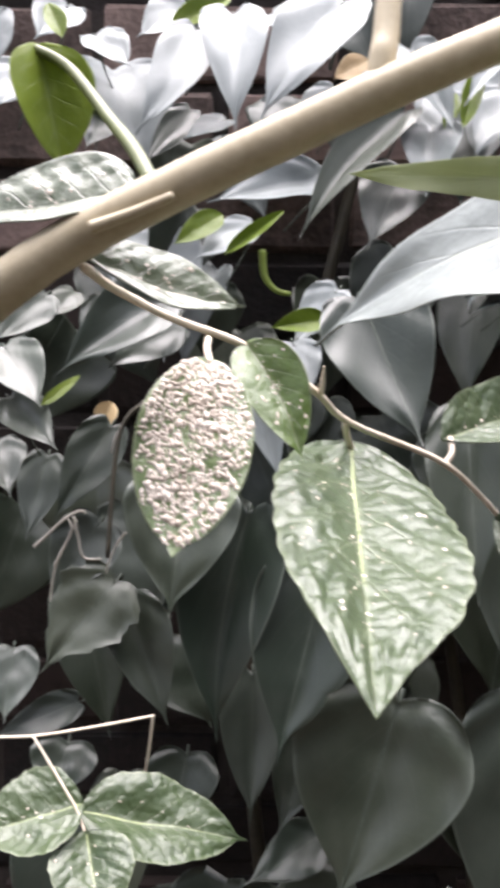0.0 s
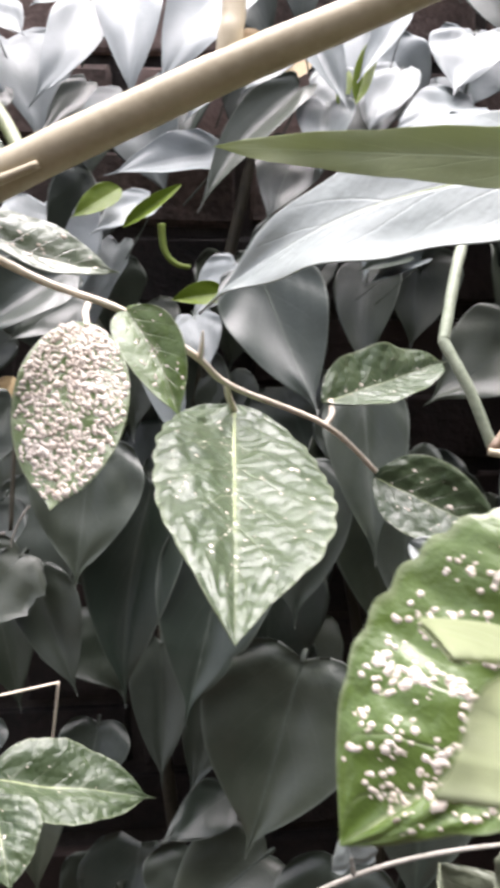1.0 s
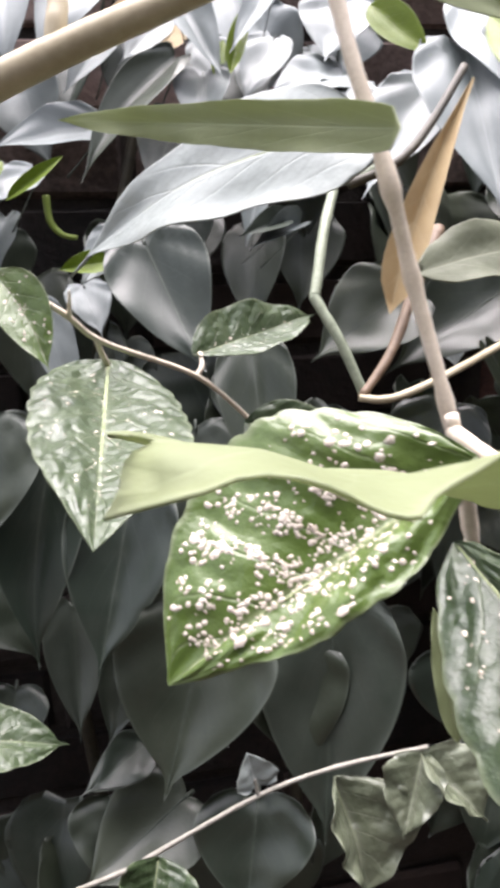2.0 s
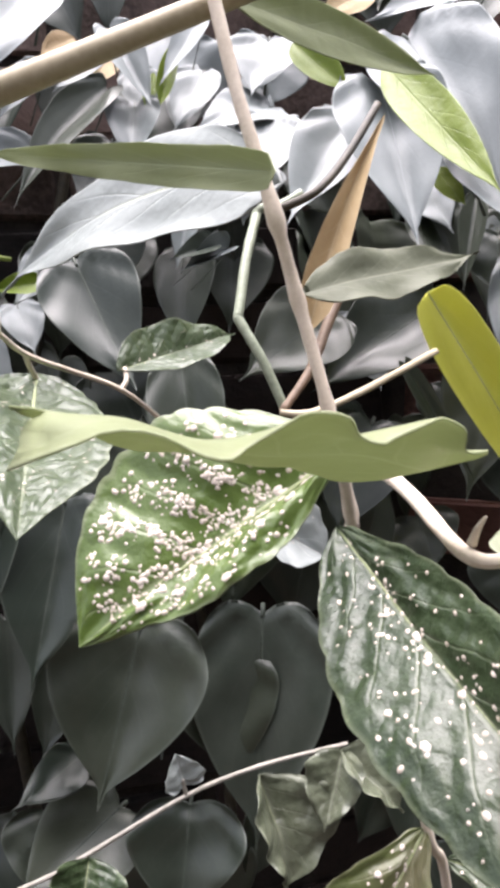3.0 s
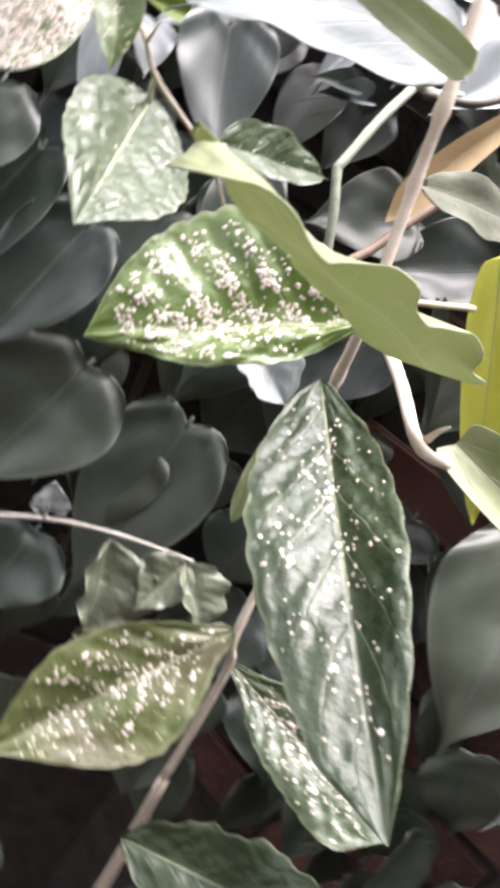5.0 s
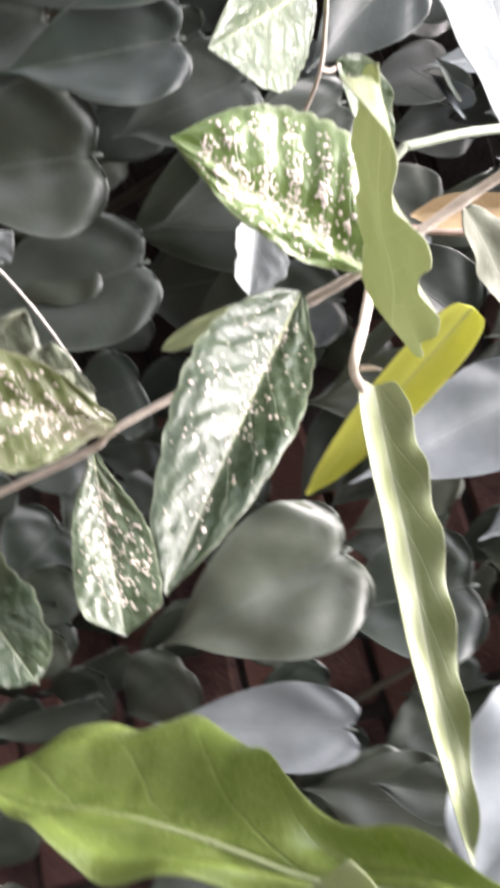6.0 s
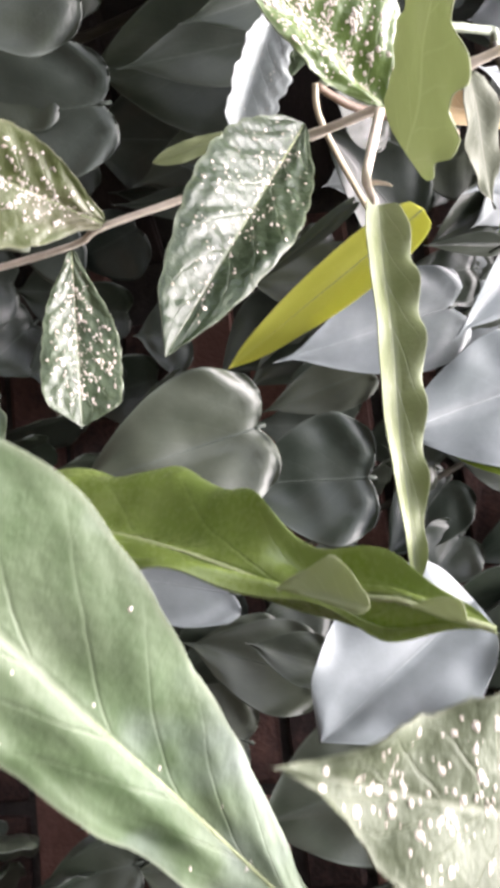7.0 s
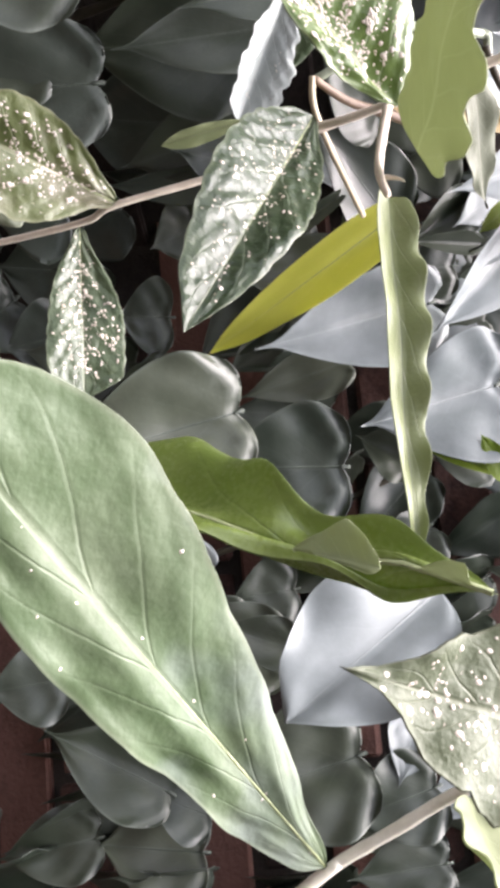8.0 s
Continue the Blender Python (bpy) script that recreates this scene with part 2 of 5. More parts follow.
SHAPES = {  # base power, tip power, lobe sweep, drip tip
    "heart": (0.34, 0.80, 0.05, 0.10), "ovate": (0.46, 0.78, 0.03, 0.07), "ellipse": (0.55, 0.62, 0.0, 0.04),
    "strap": (0.40, 0.50, 0.0, 0.03), "round": (0.42, 0.55, 0.06, 0.02), "broad": (0.70, 0.66, 0.0, 0.05), "lance": (0.85, 0.55, 0.0, 0.03), "blunt": (0.26, 0.60, 0.0, 0.03),
    "panel": (0.20, 0.33, 0.0, 0.02), "obovate": (0.62, 0.40, 0.0, 0.04), "star": (0.46, 1.25, 0.0, 0.08), "broadspear": (0.64, 0.43, 0.0, 0.03), "ribbon": (0.16, 0.55, 0.0, 0.03), "oblong": (0.38, 0.30, 0.0, 0.05), "disc": (0.45, 0.42, 0.0, 0.01), "spoon": (1.15, 0.42, 0.0, 0.03),
}


def smooth_outline(widths):
    """A fine table of half widths along a leaf from a few given between its base and its tip."""
    ends = [0.0, 0.62 * widths[0], *widths, 0.0]
    places = np.linspace(0, 1, len(widths) + 2)
    table = np.interp(np.linspace(0, 1, 121), [0.0, 0.03, *places[1:]], ends)
    for _ in range(8):
        table[1:-1] = (table[:-2] + 2 * table[1:-1] + table[2:]) / 4
    return table


class Blade:
    """The surface of a leaf: s from 0 at its base to 1 at its tip, v from -1 to 1 across it."""

    def __init__(self, base, tip, face, width, shape, arch=0.0, cup=0.12, wave=0.0, waves=3.0, twist=0.0, bend=0.0, quilt=0.0, ragged=0.0, bite=None, curl=0.0, dent=0.06, edge=(1.0, 1.0), droop=0.0, flare=0.0, outline=None, tooth=0.0, seed=0):
        self.p, self.q, self.lobe, self.drip = SHAPES[shape]
        self.base = Vector(base)
        axis = Vector(tip) - self.base
        self.length = axis.length
        self.y = axis.normalized()
        z = Vector(face)
        self.z = (z - self.y * z.dot(self.y)).normalized()
        self.x = self.y.cross(self.z)
        self.width = width
        self.arch, self.cup, self.wave, self.waves, self.twist, self.bend = arch, cup, wave, waves, radians(twist), bend
        self.quilt, self.ragged, self.bite, self.curl, self.dent, self.seed = quilt, ragged, bite, curl, dent, seed
        self.edge, self.droop, self.flare = edge, droop, flare
        self.tooth = tooth
        self.outline = [smooth_outline(side) for side in outline] if outline else None
        m = self.p / (self.p + self.q)
        self.peak = m ** self.p * (1 - m) ** self.q

    def half(self, s, side):
        r = min(s / (1 - self.drip), 1.0)
        if self.outline:
            w = float(np.interp(s, np.linspace(0, 1, 121), self.outline[side > 0]))
            w *= 1 + self.tooth * (abs(math.sin(s * 34 + self.seed + side)) - 0.6)
        elif self.lobe > 0.04:
            w = 0.74 + 0.26 * math.sin(math.pi * r / 0.56) if r < 0.28 else 1 - ((r - 0.28) / 0.72) ** 1.7
        else:
            w = (r ** self.p) * ((1 - r) ** self.q) / self.peak
        w = max(w, 0.05 * (1 - s) / max(self.drip, 0.02) if s > 1 - 2 * self.drip else 0.0)
        w *= 1 + self.ragged * math.sin(s * 57 + self.seed + side) * 0.6 + self.ragged * math.sin(s * 23 + 2 * self.seed - side)
        if side < 0:
            w *= 1 + self.flare * s ** 4
        if self.bite and self.bite[0] == side:
            w *= 1 - self.bite[2] * math.exp(-(((s - self.bite[1]) / self.bite[3]) ** 2))
        return w * self.width / 2

    def at(self, s, v):
        side = 1 if v >= 0 else -1
        a = abs(v)
        h = self.half(s, side)
        x = h * v
        lobes = 4 * a * (1 - a) + 0.35 * a * a * (1 - a) * 4
        y = self.length * (s - self.lobe * lobes * (1 - s) ** 4)
        y += self.flare * self.length * s ** 6 * (0.02 * math.sin(9 * v) - 0.05 * math.cos(3.4 * v + 0.6))
        z = self.cup * h * a * 2 + self.curl * self.width * a * a
        z -= self.droop * self.width * s ** 12 * max(0.0, -v) ** 2
        z += self.edge[side > 0] * self.wave * self.width * a * a * math.sin(6.283 * self.waves * s + self.seed + side * 0.9) * min(1, 6 * s)
        z += self.wave * self.width * 0.5 * math.sin(4.1 * s * self.waves * 0.5 + self.seed * 1.7)* s * (1 - s) * 4
        z += self.dent * self.width * noise.noise(Vector((v * 1.6 + self.seed * 7, s * 3.2, self.seed))) * min(1, 8 * s * (1 - s))
        if self.lobe > 0.04:
            z += 0.03 * self.width * math.cos(math.atan2(x, self.length * (s + 0.05)) * 13) * min(1, 3 * a) * (1 - s) ** 2
        if self.quilt:
            # puffed fields between the side veins, cut again by small cross veins
            warp = noise.noise(Vector((v * 2.5 + self.seed, s * 5.0, 2.0)))
            f = s * 7 - a ** 0.85 * 2.0 + 0.22 * warp + 10
            g = a * 3.6 + 0.37 * math.floor(f) + 0.5 * noise.noise(Vector((v * 4.0, s * 7.0, self.seed)))
            puff = abs(math.sin(math.pi * f)) ** 0.6 * (0.5 + 0.5 * abs(math.sin(math.pi * g)) ** 0.6)
            z += self.quilt * self.width * puff * min(1, (3.5 * a) ** 2) * (1 - a ** 6) * min(1, 5 * (1 - s))
        c = math.cos(self.twist * (s - 0.5)), math.sin(self.twist * (s - 0.5))
        x, z = x * c[0] - z * c[1], x * c[1] + z * c[0]
        hump = 4 * s * (1 - s)
        return self.base + self.y * y + self.x * (x + self.bend * self.length * hump) + self.z * (z + self.arch * self.length * hump)

    def normal(self, s, v):
        d = 0.01
        n = (self.at(s, min(1, v + d)) - self.at(s, max(-1, v - d))).cross(self.at(min(1, s + d), v) - self.at(max(0, s - d), v))
        return n.normalized()


def blade_geometry(b, rows, cols, thick):
    """The upper and lower face of a leaf and its rim, seen from the leaf's base."""
    origin = b.base
    verts, uvs, faces = [], [], []
    grid = [((i / rows) ** 1.35, math.sin(math.pi / 2 * (2 * j / cols - 1))) for i in range(rows + 1) for j in range(cols + 1)]
    for under in (0, 1):
        for s, v in grid:
            p = b.at(s, v) - origin
            verts.append(p - b.z * thick if under else p)
            uvs.append((v * 0.5 + 0.5, s))
    n, c = len(grid), cols + 1
    for i in range(rows):
        for j in range(cols):
            k = i * c + j
            faces.append((k, k + 1, k + c + 1, k + c))
            faces.append((n + k + c, n + k + c + 1, n + k + 1, n + k))
    rim = [j for j in range(c)] + [i * c + cols for i in range(1, rows + 1)] + [rows * c + j for j in range(cols - 1, -1, -1)] + [i * c for i in range(rows - 1, 0, -1)]
    for k, m in zip(rim, rim[1:] + rim[:1]):
        faces.append((m, k, n + k, n + m))
    return verts, faces, uvs


leaf_count = 0


def leaf(owner, mat, shape, base, tip, face, width, label="", spots=0, crust=0.0, spot=0.0007, rib=None, rows=26, cols=14, stalk=None, thick=0.00035, **form):
    """One leaf of a plant, with its midrib, and with white wax spots where it has them."""
    global leaf_count
    leaf_count += 1
    form.setdefault("seed", leaf_count * 1.37 % 6.2)
    b = Blade(base, tip, face, width, shape, **form)
    origin = b.base
    verts, faces, uvs = blade_geometry(b, rows, cols, thick)
    ob = part("leaf", mesh_of("leaf", verts, faces, mat, uvs), owner, label)
    ob.location = origin - owner.location
    if rib is False:
        return ob
    if SHAPES[shape][2] > 0.04 and owner.name.startswith("climbing"):
        back = -b.z * 0.045 + b.y * 0.02
        stem(ob, "petiole", DARK_RIB, [origin + b.y * 0.003, origin - b.y * 0.006 - b.z * 0.006, origin + back], width * 0.018, width * 0.02, steps=4, sides=6)
    # midrib: a tapering cord that stands a little proud of the blade
    ring, rv, rf = 5, [], []
    radius = width * 0.014
    for i in range(15):
        s = 0.0 + 0.93 * i / 14
        mid, nrm = b.at(s, 0.0) - origin, b.z
        r = radius * (1 - 0.75 * s)
        for k in range(ring):
            a = 6.2832 * k / ring
            rv.append(mid + b.x * (r * math.cos(a)) + nrm * (r * 0.7 * math.sin(a)) - nrm * thick * 0.5)
    for i in range(14):
        for k in range(ring):
            rf.append((i * ring + k, i * ring + (k + 1) % ring, (i + 1) * ring + (k + 1) % ring, (i + 1) * ring + k))
    part("midrib", mesh_of("midrib", rv, rf, rib or {DARK_LEAF: DARK_RIB, SKYLIT_LEAF: SKYLIT_RIB}.get(mat, RIB)), ob)
    if spots or crust:
        wax_spots(ob, b, spots, crust, spot)
    return ob


def wax_spots(owner, b, count, crust, size):
    """White waxy spots along the veins of a leaf, or a thick crust over most of it."""
    rng = random.Random(int(b.seed * 1000) + count)
    verts, faces = [], []
    made = 0
    while made < count:
        if crust:
            s, v = rng.uniform(0.03, 0.95), rng.uniform(-0.93, 0.93)
            thin = 0.25 + 0.75 * noise.noise(Vector((s * 5, v * 3, 4.0))) if s > 0.5 else 0.0
            if rng.random() < max(0.0, thin) + abs(v) ** 6 * 0.6 + max(0.0, s - 0.8) * 2.5:
                continue
        else:
            v = rng.uniform(-0.85, 0.85)
            if rng.random() < 0.1:
                v *= 0.15
                s = rng.uniform(0.05, 0.85)
            elif rng.random() < 0.25:
                s = rng.uniform(0.05, 0.9)
            else:
                s = (rng.choice((0, 1, 1, 2, 2, 3, 3, 4, 5)) + 0.5 + abs(v) ** 0.85 * 2.0 + rng.gauss(0, 0.19)) / 7.0
            room = b.half(s, 1 if v > 0 else -1) * 2 / b.width if 0 < s < 1 else 0.0
            if not 0.03 < s < 0.9 or rng.random() < abs(v) * 0.7 or rng.random() > room:
                continue
        made += 1
        r = size * rng.uniform(0.4, 1.0) * (1.5 if rng.random() < 0.15 else 1.0)
        p, n = b.at(s, v) - b.base, b.normal(s, v)
        if n.dot(b.z) < 0:
            n = -n
        u = b.x.cross(n).normalized()
        w = n.cross(u)
        k = len(verts)
        a0, oval = rng.uniform(0, 6.28), rng.uniform(0.7, 1.5)
        for ring, lift in ((1.0, -0.1), (0.75, 0.4 if crust else 0.14)):
            for i in range(6):
                a = a0 + 6.2832 * i / 6
                verts.append(p + (u * math.cos(a) * oval + w * math.sin(a)) * (r * ring * rng.uniform(0.8, 1.15)) + n * (r * lift))
        verts.append(p + n * (r * (0.65 if crust else 0.2)))
        for i in range(6):
            j = (i + 1) % 6
            faces.append((k + i, k + j, k + 6 + j, k + 6 + i))
            faces.append((k + 6 + i, k + 6 + j, k + 12))
    tagged(part("wax_crust" if crust else "wax_coating", mesh_of("wax_coating", verts, faces, WAX), owner, "white waxy crust" if crust else "white waxy spots"), kind="stuff")


def stem(owner, name, mat, points, r0, r1, label="", knots=0.0, sides=9, steps=6, bumps=()):
    """A tapering stem along a smooth line through its points, with slight swellings."""
    p = [Vector(q) for q in points]
    line = []
    for i in range(len(p) - 1):
        a, b, c, d = p[max(i - 1, 0)], p[i], p[i + 1], p[min(i + 2, len(p) - 1)]
        for k in range(steps):
            t = k / steps
            line.append(0.5 * (2 * b + (c - a) * t + (2 * a - 5 * b + 4 * c - d) * t * t + (3 * b - a - 3 * c + d) * t ** 3))
    line.append(p[-1])
    origin = line[0]
    verts, faces = [], []
    n = len(line)
    up = Vector((0.31, -0.2, 0.93))
    for i, q in enumerate(line):
        d = (line[min(i + 1, n - 1)] - line[max(i - 1, 0)]).normalized()
        x = up.cross(d).normalized()
        y = d.cross(x)
        t = i / (n - 1)
        r = r0 + (r1 - r0) * t
        r *= 1 + knots * math.sin(i * 2.3) * math.sin(i * 0.7 + 1) 
        for s, swell, spread in bumps:
            r *= 1 + swell * math.exp(-(((t - s) / spread) ** 2))
        for k in range(sides):
            a = 6.2832 * k / sides
            verts.append(q - origin + (x * math.cos(a) + y * math.sin(a)) * r * (1 + knots * 0.4 * math.sin(3 * a + i)))
    for i in range(n - 1):
        for k in range(sides):
            faces.append((i * sides + k, i * sides + (k + 1) % sides, (i + 1) * sides + (k + 1) % sides, (i + 1) * sides + k))
    faces.append(tuple(range(sides - 1, -1, -1)))
    faces.append(tuple((n - 1) * sides + k for k in range(sides)))
    ob = part(name, mesh_of(name, verts, faces, mat), owner, label)
    ob.location = origin - owner.matrix_basis.translation - (owner.parent.location if owner.parent else Vector())
    return ob


# ---- the setting: ground, old wall, an unseen added wall that limits the light ----
def slab(name, size, at, mat, label, category, turn=(0, 0, 0), cuts=1):
    bm = bmesh.new()
    bmesh.ops.create_cube(bm, size=1.0)
    bmesh.ops.scale(bm, vec=size, verts=bm.verts)
    bmesh.ops.bevel(bm, geom=bm.edges[:], offset=min(size) * 0.04, segments=2, affect="EDGES")
    me = bpy.data.meshes.new(name)
    bm.to_mesh(me)
    bm.free()
    me.materials.append(mat)
    ob = new(name, me)
    ob.matrix_world = pose(*at, *turn)
    return tagged(ob, label, category, kind="structure")


ground = slab("ground", (60, 60, 0.2), (0, 0, -0.1), SOIL, "bare dark garden soil below the climbing vines", "ground")
wall_back = slab("wall_back", (2.6, 0.2, 1.76), (-0.8, 0.885, 0.85), MORTAR, "old mortared brick wall hidden behind climbing vines", "wall")
wall_side = slab("wall_side", (2.6, 0.2, 1.76), (1.325, -0.11, 0.85), MORTAR, "old mortared brick wall behind side vines", "wall", (0, 0, -50))
# Added out of view behind the camera to hold back low sky light.
wall_light_stop = slab("wall_light_stop", (6.0, 0.2, 3.0), (0.3, -2.0, 1.49), LIGHT_STOP, "plain dark rough wall, unseen, added to limit the light", "wall")

# ---- plants: begin ----
upper_vine = plant("climbing_vine", "climbing vine with glossy grey-green heart-shaped leaves high on the wall", "vine", (0.1, 0.8, 1.35), "vines on the wall")
lower_vine = plant("climbing_vine", "climbing vine with dark green heart-shaped leaves hanging in shade", "vine", (0.1, 0.8, 0.7), "vines on the wall")
side_vine = plant("climbing_vine", "climbing vine with silvery heart-shaped leaves over old brick", "vine", (0.6, 0.8, 1.0), "vines on the wall")
branch_plant = plant("shrub_branch", "thick tan shrub branch with spotted green leaves on a thin twig", "shrub", (-0.05, 0.15, 1.3), "shrub shoots")
shoot = plant("shrub_shoot", "thin tan shrub stalk with green leaves covered in white wax spots", "shrub", (0.08, 0.1, 1.25), "shrub shoots")
near_shoot = plant("shrub_shoot", "pale shrub twig with large milky green leaves close by", "shrub", (0.2, -0.06, 1.2), "shrub shoots")
seedling = plant("seedling", "small shrub seedling with glossy green toothed leaves", "seedling", (-0.08, 0.4, 1.05))
creeper = plant("creeper", "thin grey creeper twig with small folded grey-green leaves", "creeper", (0.1, 0.37, 1.04))
dry_strip = plant("dry_leaf", "curled dry tan leaf hanging before the vines", "leaf", (0.2, 0.45, 1.35))
# leaves high on the wall
leaf(upper_vine, SKYLIT_LEAF, "heart", (0.0684, 0.6600, 1.5562), (0.0056, 0.6100, 1.4583), (-0.0494, -0.8482, 0.5274), 0.0618, arch=0.05, cup=0.18)
leaf(upper_vine, SKYLIT_LEAF, "heart", (-0.0123, 0.6600, 1.5470), (-0.0099, 0.6100, 1.4508), (0.0148, -0.8460, 0.5330), 0.0492, arch=0.08, cup=0.25)
leaf(upper_vine, SKYLIT_LEAF, "heart", (-0.0402, 0.6600, 1.5363), (-0.0818, 0.6100, 1.4470), (0.0806, -0.8387, 0.5386), 0.0431, arch=0.06, bend=-0.06)
leaf(upper_vine, SKYLIT_LEAF, "heart", (-0.0183, 0.6600, 1.4729), (-0.0466, 0.6100, 1.4470), (0.0423, -0.8272, 0.5603), 0.0225)
leaf(upper_vine, DARK_LEAF, "heart", (-0.0451, 0.6700, 1.4822), (-0.0766, 0.6300, 1.4338), (0.0899, -0.9606, 0.2628), 0.0248)
leaf(upper_vine, SKYLIT_LEAF, "heart", (0.0512, 0.6400, 1.4255), (-0.0308, 0.6000, 1.4026), (-0.0137, -0.8267, 0.5625), 0.0433, cup=0.22)
leaf(upper_vine, DARK_LEAF, "heart", (0.1113, 0.6400, 1.4717), (0.0331, 0.5900, 1.3763), (-0.1113, -0.9487, 0.2959), 0.0350, cup=0.35, bend=0.06)
leaf(upper_vine, SKYLIT_LEAF, "heart", (0.1340, 0.6500, 1.4639), (0.1220, 0.6100, 1.4082), (-0.1664, -0.8189, 0.5492), 0.0434, cup=0.3)
leaf(upper_vine, DARK_LEAF, "heart", (0.1138, 0.6550, 1.4358), (0.0823, 0.6150, 1.3725), (-0.1464, -0.9482, 0.2819), 0.0524)
leaf(upper_vine, SKYLIT_LEAF, "heart", (0.2510, 0.6600, 1.4668), (0.1728, 0.6200, 1.4367), (-0.2497, -0.8024, 0.5420), 0.0518, arch=0.06)
leaf(upper_vine, DARK_LEAF, "heart", (0.0693, 0.5350, 1.3329), (0.0987, 0.4850, 1.2470), (-0.1524, -0.9255, 0.3466), 0.0669, cup=0.2, arch=-0.03)
leaf(upper_vine, SKYLIT_LEAF, "heart", (0.0574, 0.5700, 1.3416), (0.0254, 0.5500, 1.3046), (-0.0694, -0.9386, 0.3381), 0.0297)
leaf(upper_vine, FRESH_LEAF, "ovate", (0.0477, 0.5500, 1.3210), (0.0129, 0.5400, 1.3164), (-0.0521, -0.9376, 0.3437), 0.0166, cup=0.3)
leaf(upper_vine, DARK_LEAF, "heart", (0.1810, 0.6000, 1.3484), (0.1413, 0.5800, 1.3364), (-0.2501, -0.9156, 0.3148), 0.0194, cup=0.5)
leaf(upper_vine, DARK_LEAF, "heart", (-0.0563, 0.5700, 1.3350), (-0.1220, 0.5300, 1.2850), (0.1469, -0.9061, 0.3967), 0.0456, cup=0.3, arch=0.08)
leaf(upper_vine, DARK_LEAF, "heart", (-0.0516, 0.6000, 1.3206), (-0.0958, 0.5700, 1.2898), (0.1164, -0.9240, 0.3643), 0.0358)
leaf(upper_vine, SKYLIT_LEAF, "heart", (0.0017, 0.6000, 1.3874), (-0.0390, 0.5700, 1.3599), (0.0257, -0.8070, 0.5901), 0.0280)
leaf(upper_vine, FRESH_LEAF, "lance", (0.0225, 0.5750, 1.3933), (-0.0164, 0.5550, 1.3626), (-0.0052, -0.9664, 0.2570), 0.0098, cup=0.5)
leaf(upper_vine, FRESH_LEAF, "ovate", (-0.0195, 0.5850, 1.3919), (-0.0496, 0.5650, 1.3702), (0.0580, -0.9653, 0.2546), 0.0177, cup=0.2)
leaf(upper_vine, FRESH_LEAF, "lance", (-0.0528, 0.5750, 1.3630), (-0.0844, 0.5650, 1.3492), (0.1143, -0.9499, 0.2910), 0.0114, cup=0.3)
leaf(upper_vine, DARK_LEAF, "heart", (-0.1461, 0.6200, 1.3421), (-0.1766, 0.5900, 1.3072), (0.2340, -0.8775, 0.4187), 0.0348)
leaf(upper_vine, DARK_LEAF, "heart", (-0.1291, 0.6400, 1.3451), (-0.1450, 0.6100, 1.3233), (0.1955, -0.8917, 0.4083), 0.0220)
leaf(upper_vine, DARK_LEAF, "heart", (-0.1649, 0.5800, 1.3048), (-0.1312, 0.5400, 1.2655), (0.2262, -0.8557, 0.4654), 0.0398)
leaf(upper_vine, DARK_LEAF, "heart", (-0.1593, 0.5700, 1.2711), (-0.1218, 0.5400, 1.2389), (0.2214, -0.8740, 0.4326), 0.0326)
leaf(upper_vine, DARK_LEAF, "heart", (-0.0976, 0.6000, 1.2497), (-0.1335, 0.5700, 1.1863), (0.1740, -0.8807, 0.4406), 0.0381)
leaf(upper_vine, DARK_LEAF, "heart", (-0.1808, 0.6100, 1.2375), (-0.1634, 0.5800, 1.2016), (0.2451, -0.8476, 0.4706), 0.0371)
leaf(upper_vine, DARK_LEAF, "heart", (-0.1426, 0.6000, 1.2281), (-0.1522, 0.5700, 1.1730), (0.2169, -0.8605, 0.4610), 0.0323)
leaf(upper_vine, FRESH_LEAF, "lance", (-0.1134, 0.5750, 1.2860), (-0.1355, 0.5550, 1.2667), (0.2036, -0.9243, 0.3229), 0.0076)
leaf(upper_vine, SKYLIT_LEAF, "heart", (-0.0006, 0.5800, 1.2942), (0.0207, 0.5500, 1.2126), (-0.0130, -0.7302, 0.6831), 0.0307)
leaf(upper_vine, SKYLIT_LEAF, "heart", (0.0296, 0.5900, 1.3072), (0.0394, 0.5600, 1.2708), (-0.0452, -0.7534, 0.6560), 0.0327)
leaf(upper_vine, DARK_LEAF, "heart", (0.1468, 0.5800, 1.2582), (0.1455, 0.5300, 1.1396), (-0.2127, -0.8790, 0.4268), 0.0586, cup=0.25)
leaf(upper_vine, DRY_LEAF, "ovate", (-0.1022, 0.6300, 1.2639), (-0.1125, 0.6200, 1.2381), (0.1631, -0.9496, 0.2677), 0.0168, cup=0.4)
leaf(upper_vine, SKYLIT_LEAF, "heart", (0.2437, 0.6300, 1.4504), (0.2122, 0.5800, 1.3835), (-0.2359, -0.7916, 0.5637), 0.0557)
leaf(upper_vine, SKYLIT_LEAF, "heart", (0.2615, 0.6900, 1.5310), (0.2317, 0.6500, 1.4728), (-0.2434, -0.8194, 0.5190), 0.0654)
leaf(upper_vine, SKYLIT_LEAF, "heart", (0.1198, 0.6700, 1.5253), (0.1452, 0.6200, 1.4521), (-0.1268, -0.8454, 0.5188), 0.0352, cup=0.4)
leaf(upper_vine, SKYLIT_LEAF, "heart", (0.1932, 0.6600, 1.5305), (0.1494, 0.6200, 1.4713), (-0.1725, -0.8420, 0.5111), 0.0233, cup=0.4)
leaf(upper_vine, FRESH_LEAF, "lance", (0.1708, 0.6550, 1.5154), (0.1505, 0.6250, 1.4588), (-0.1866, -0.9817, 0.0383), 0.0151, cup=0.4)
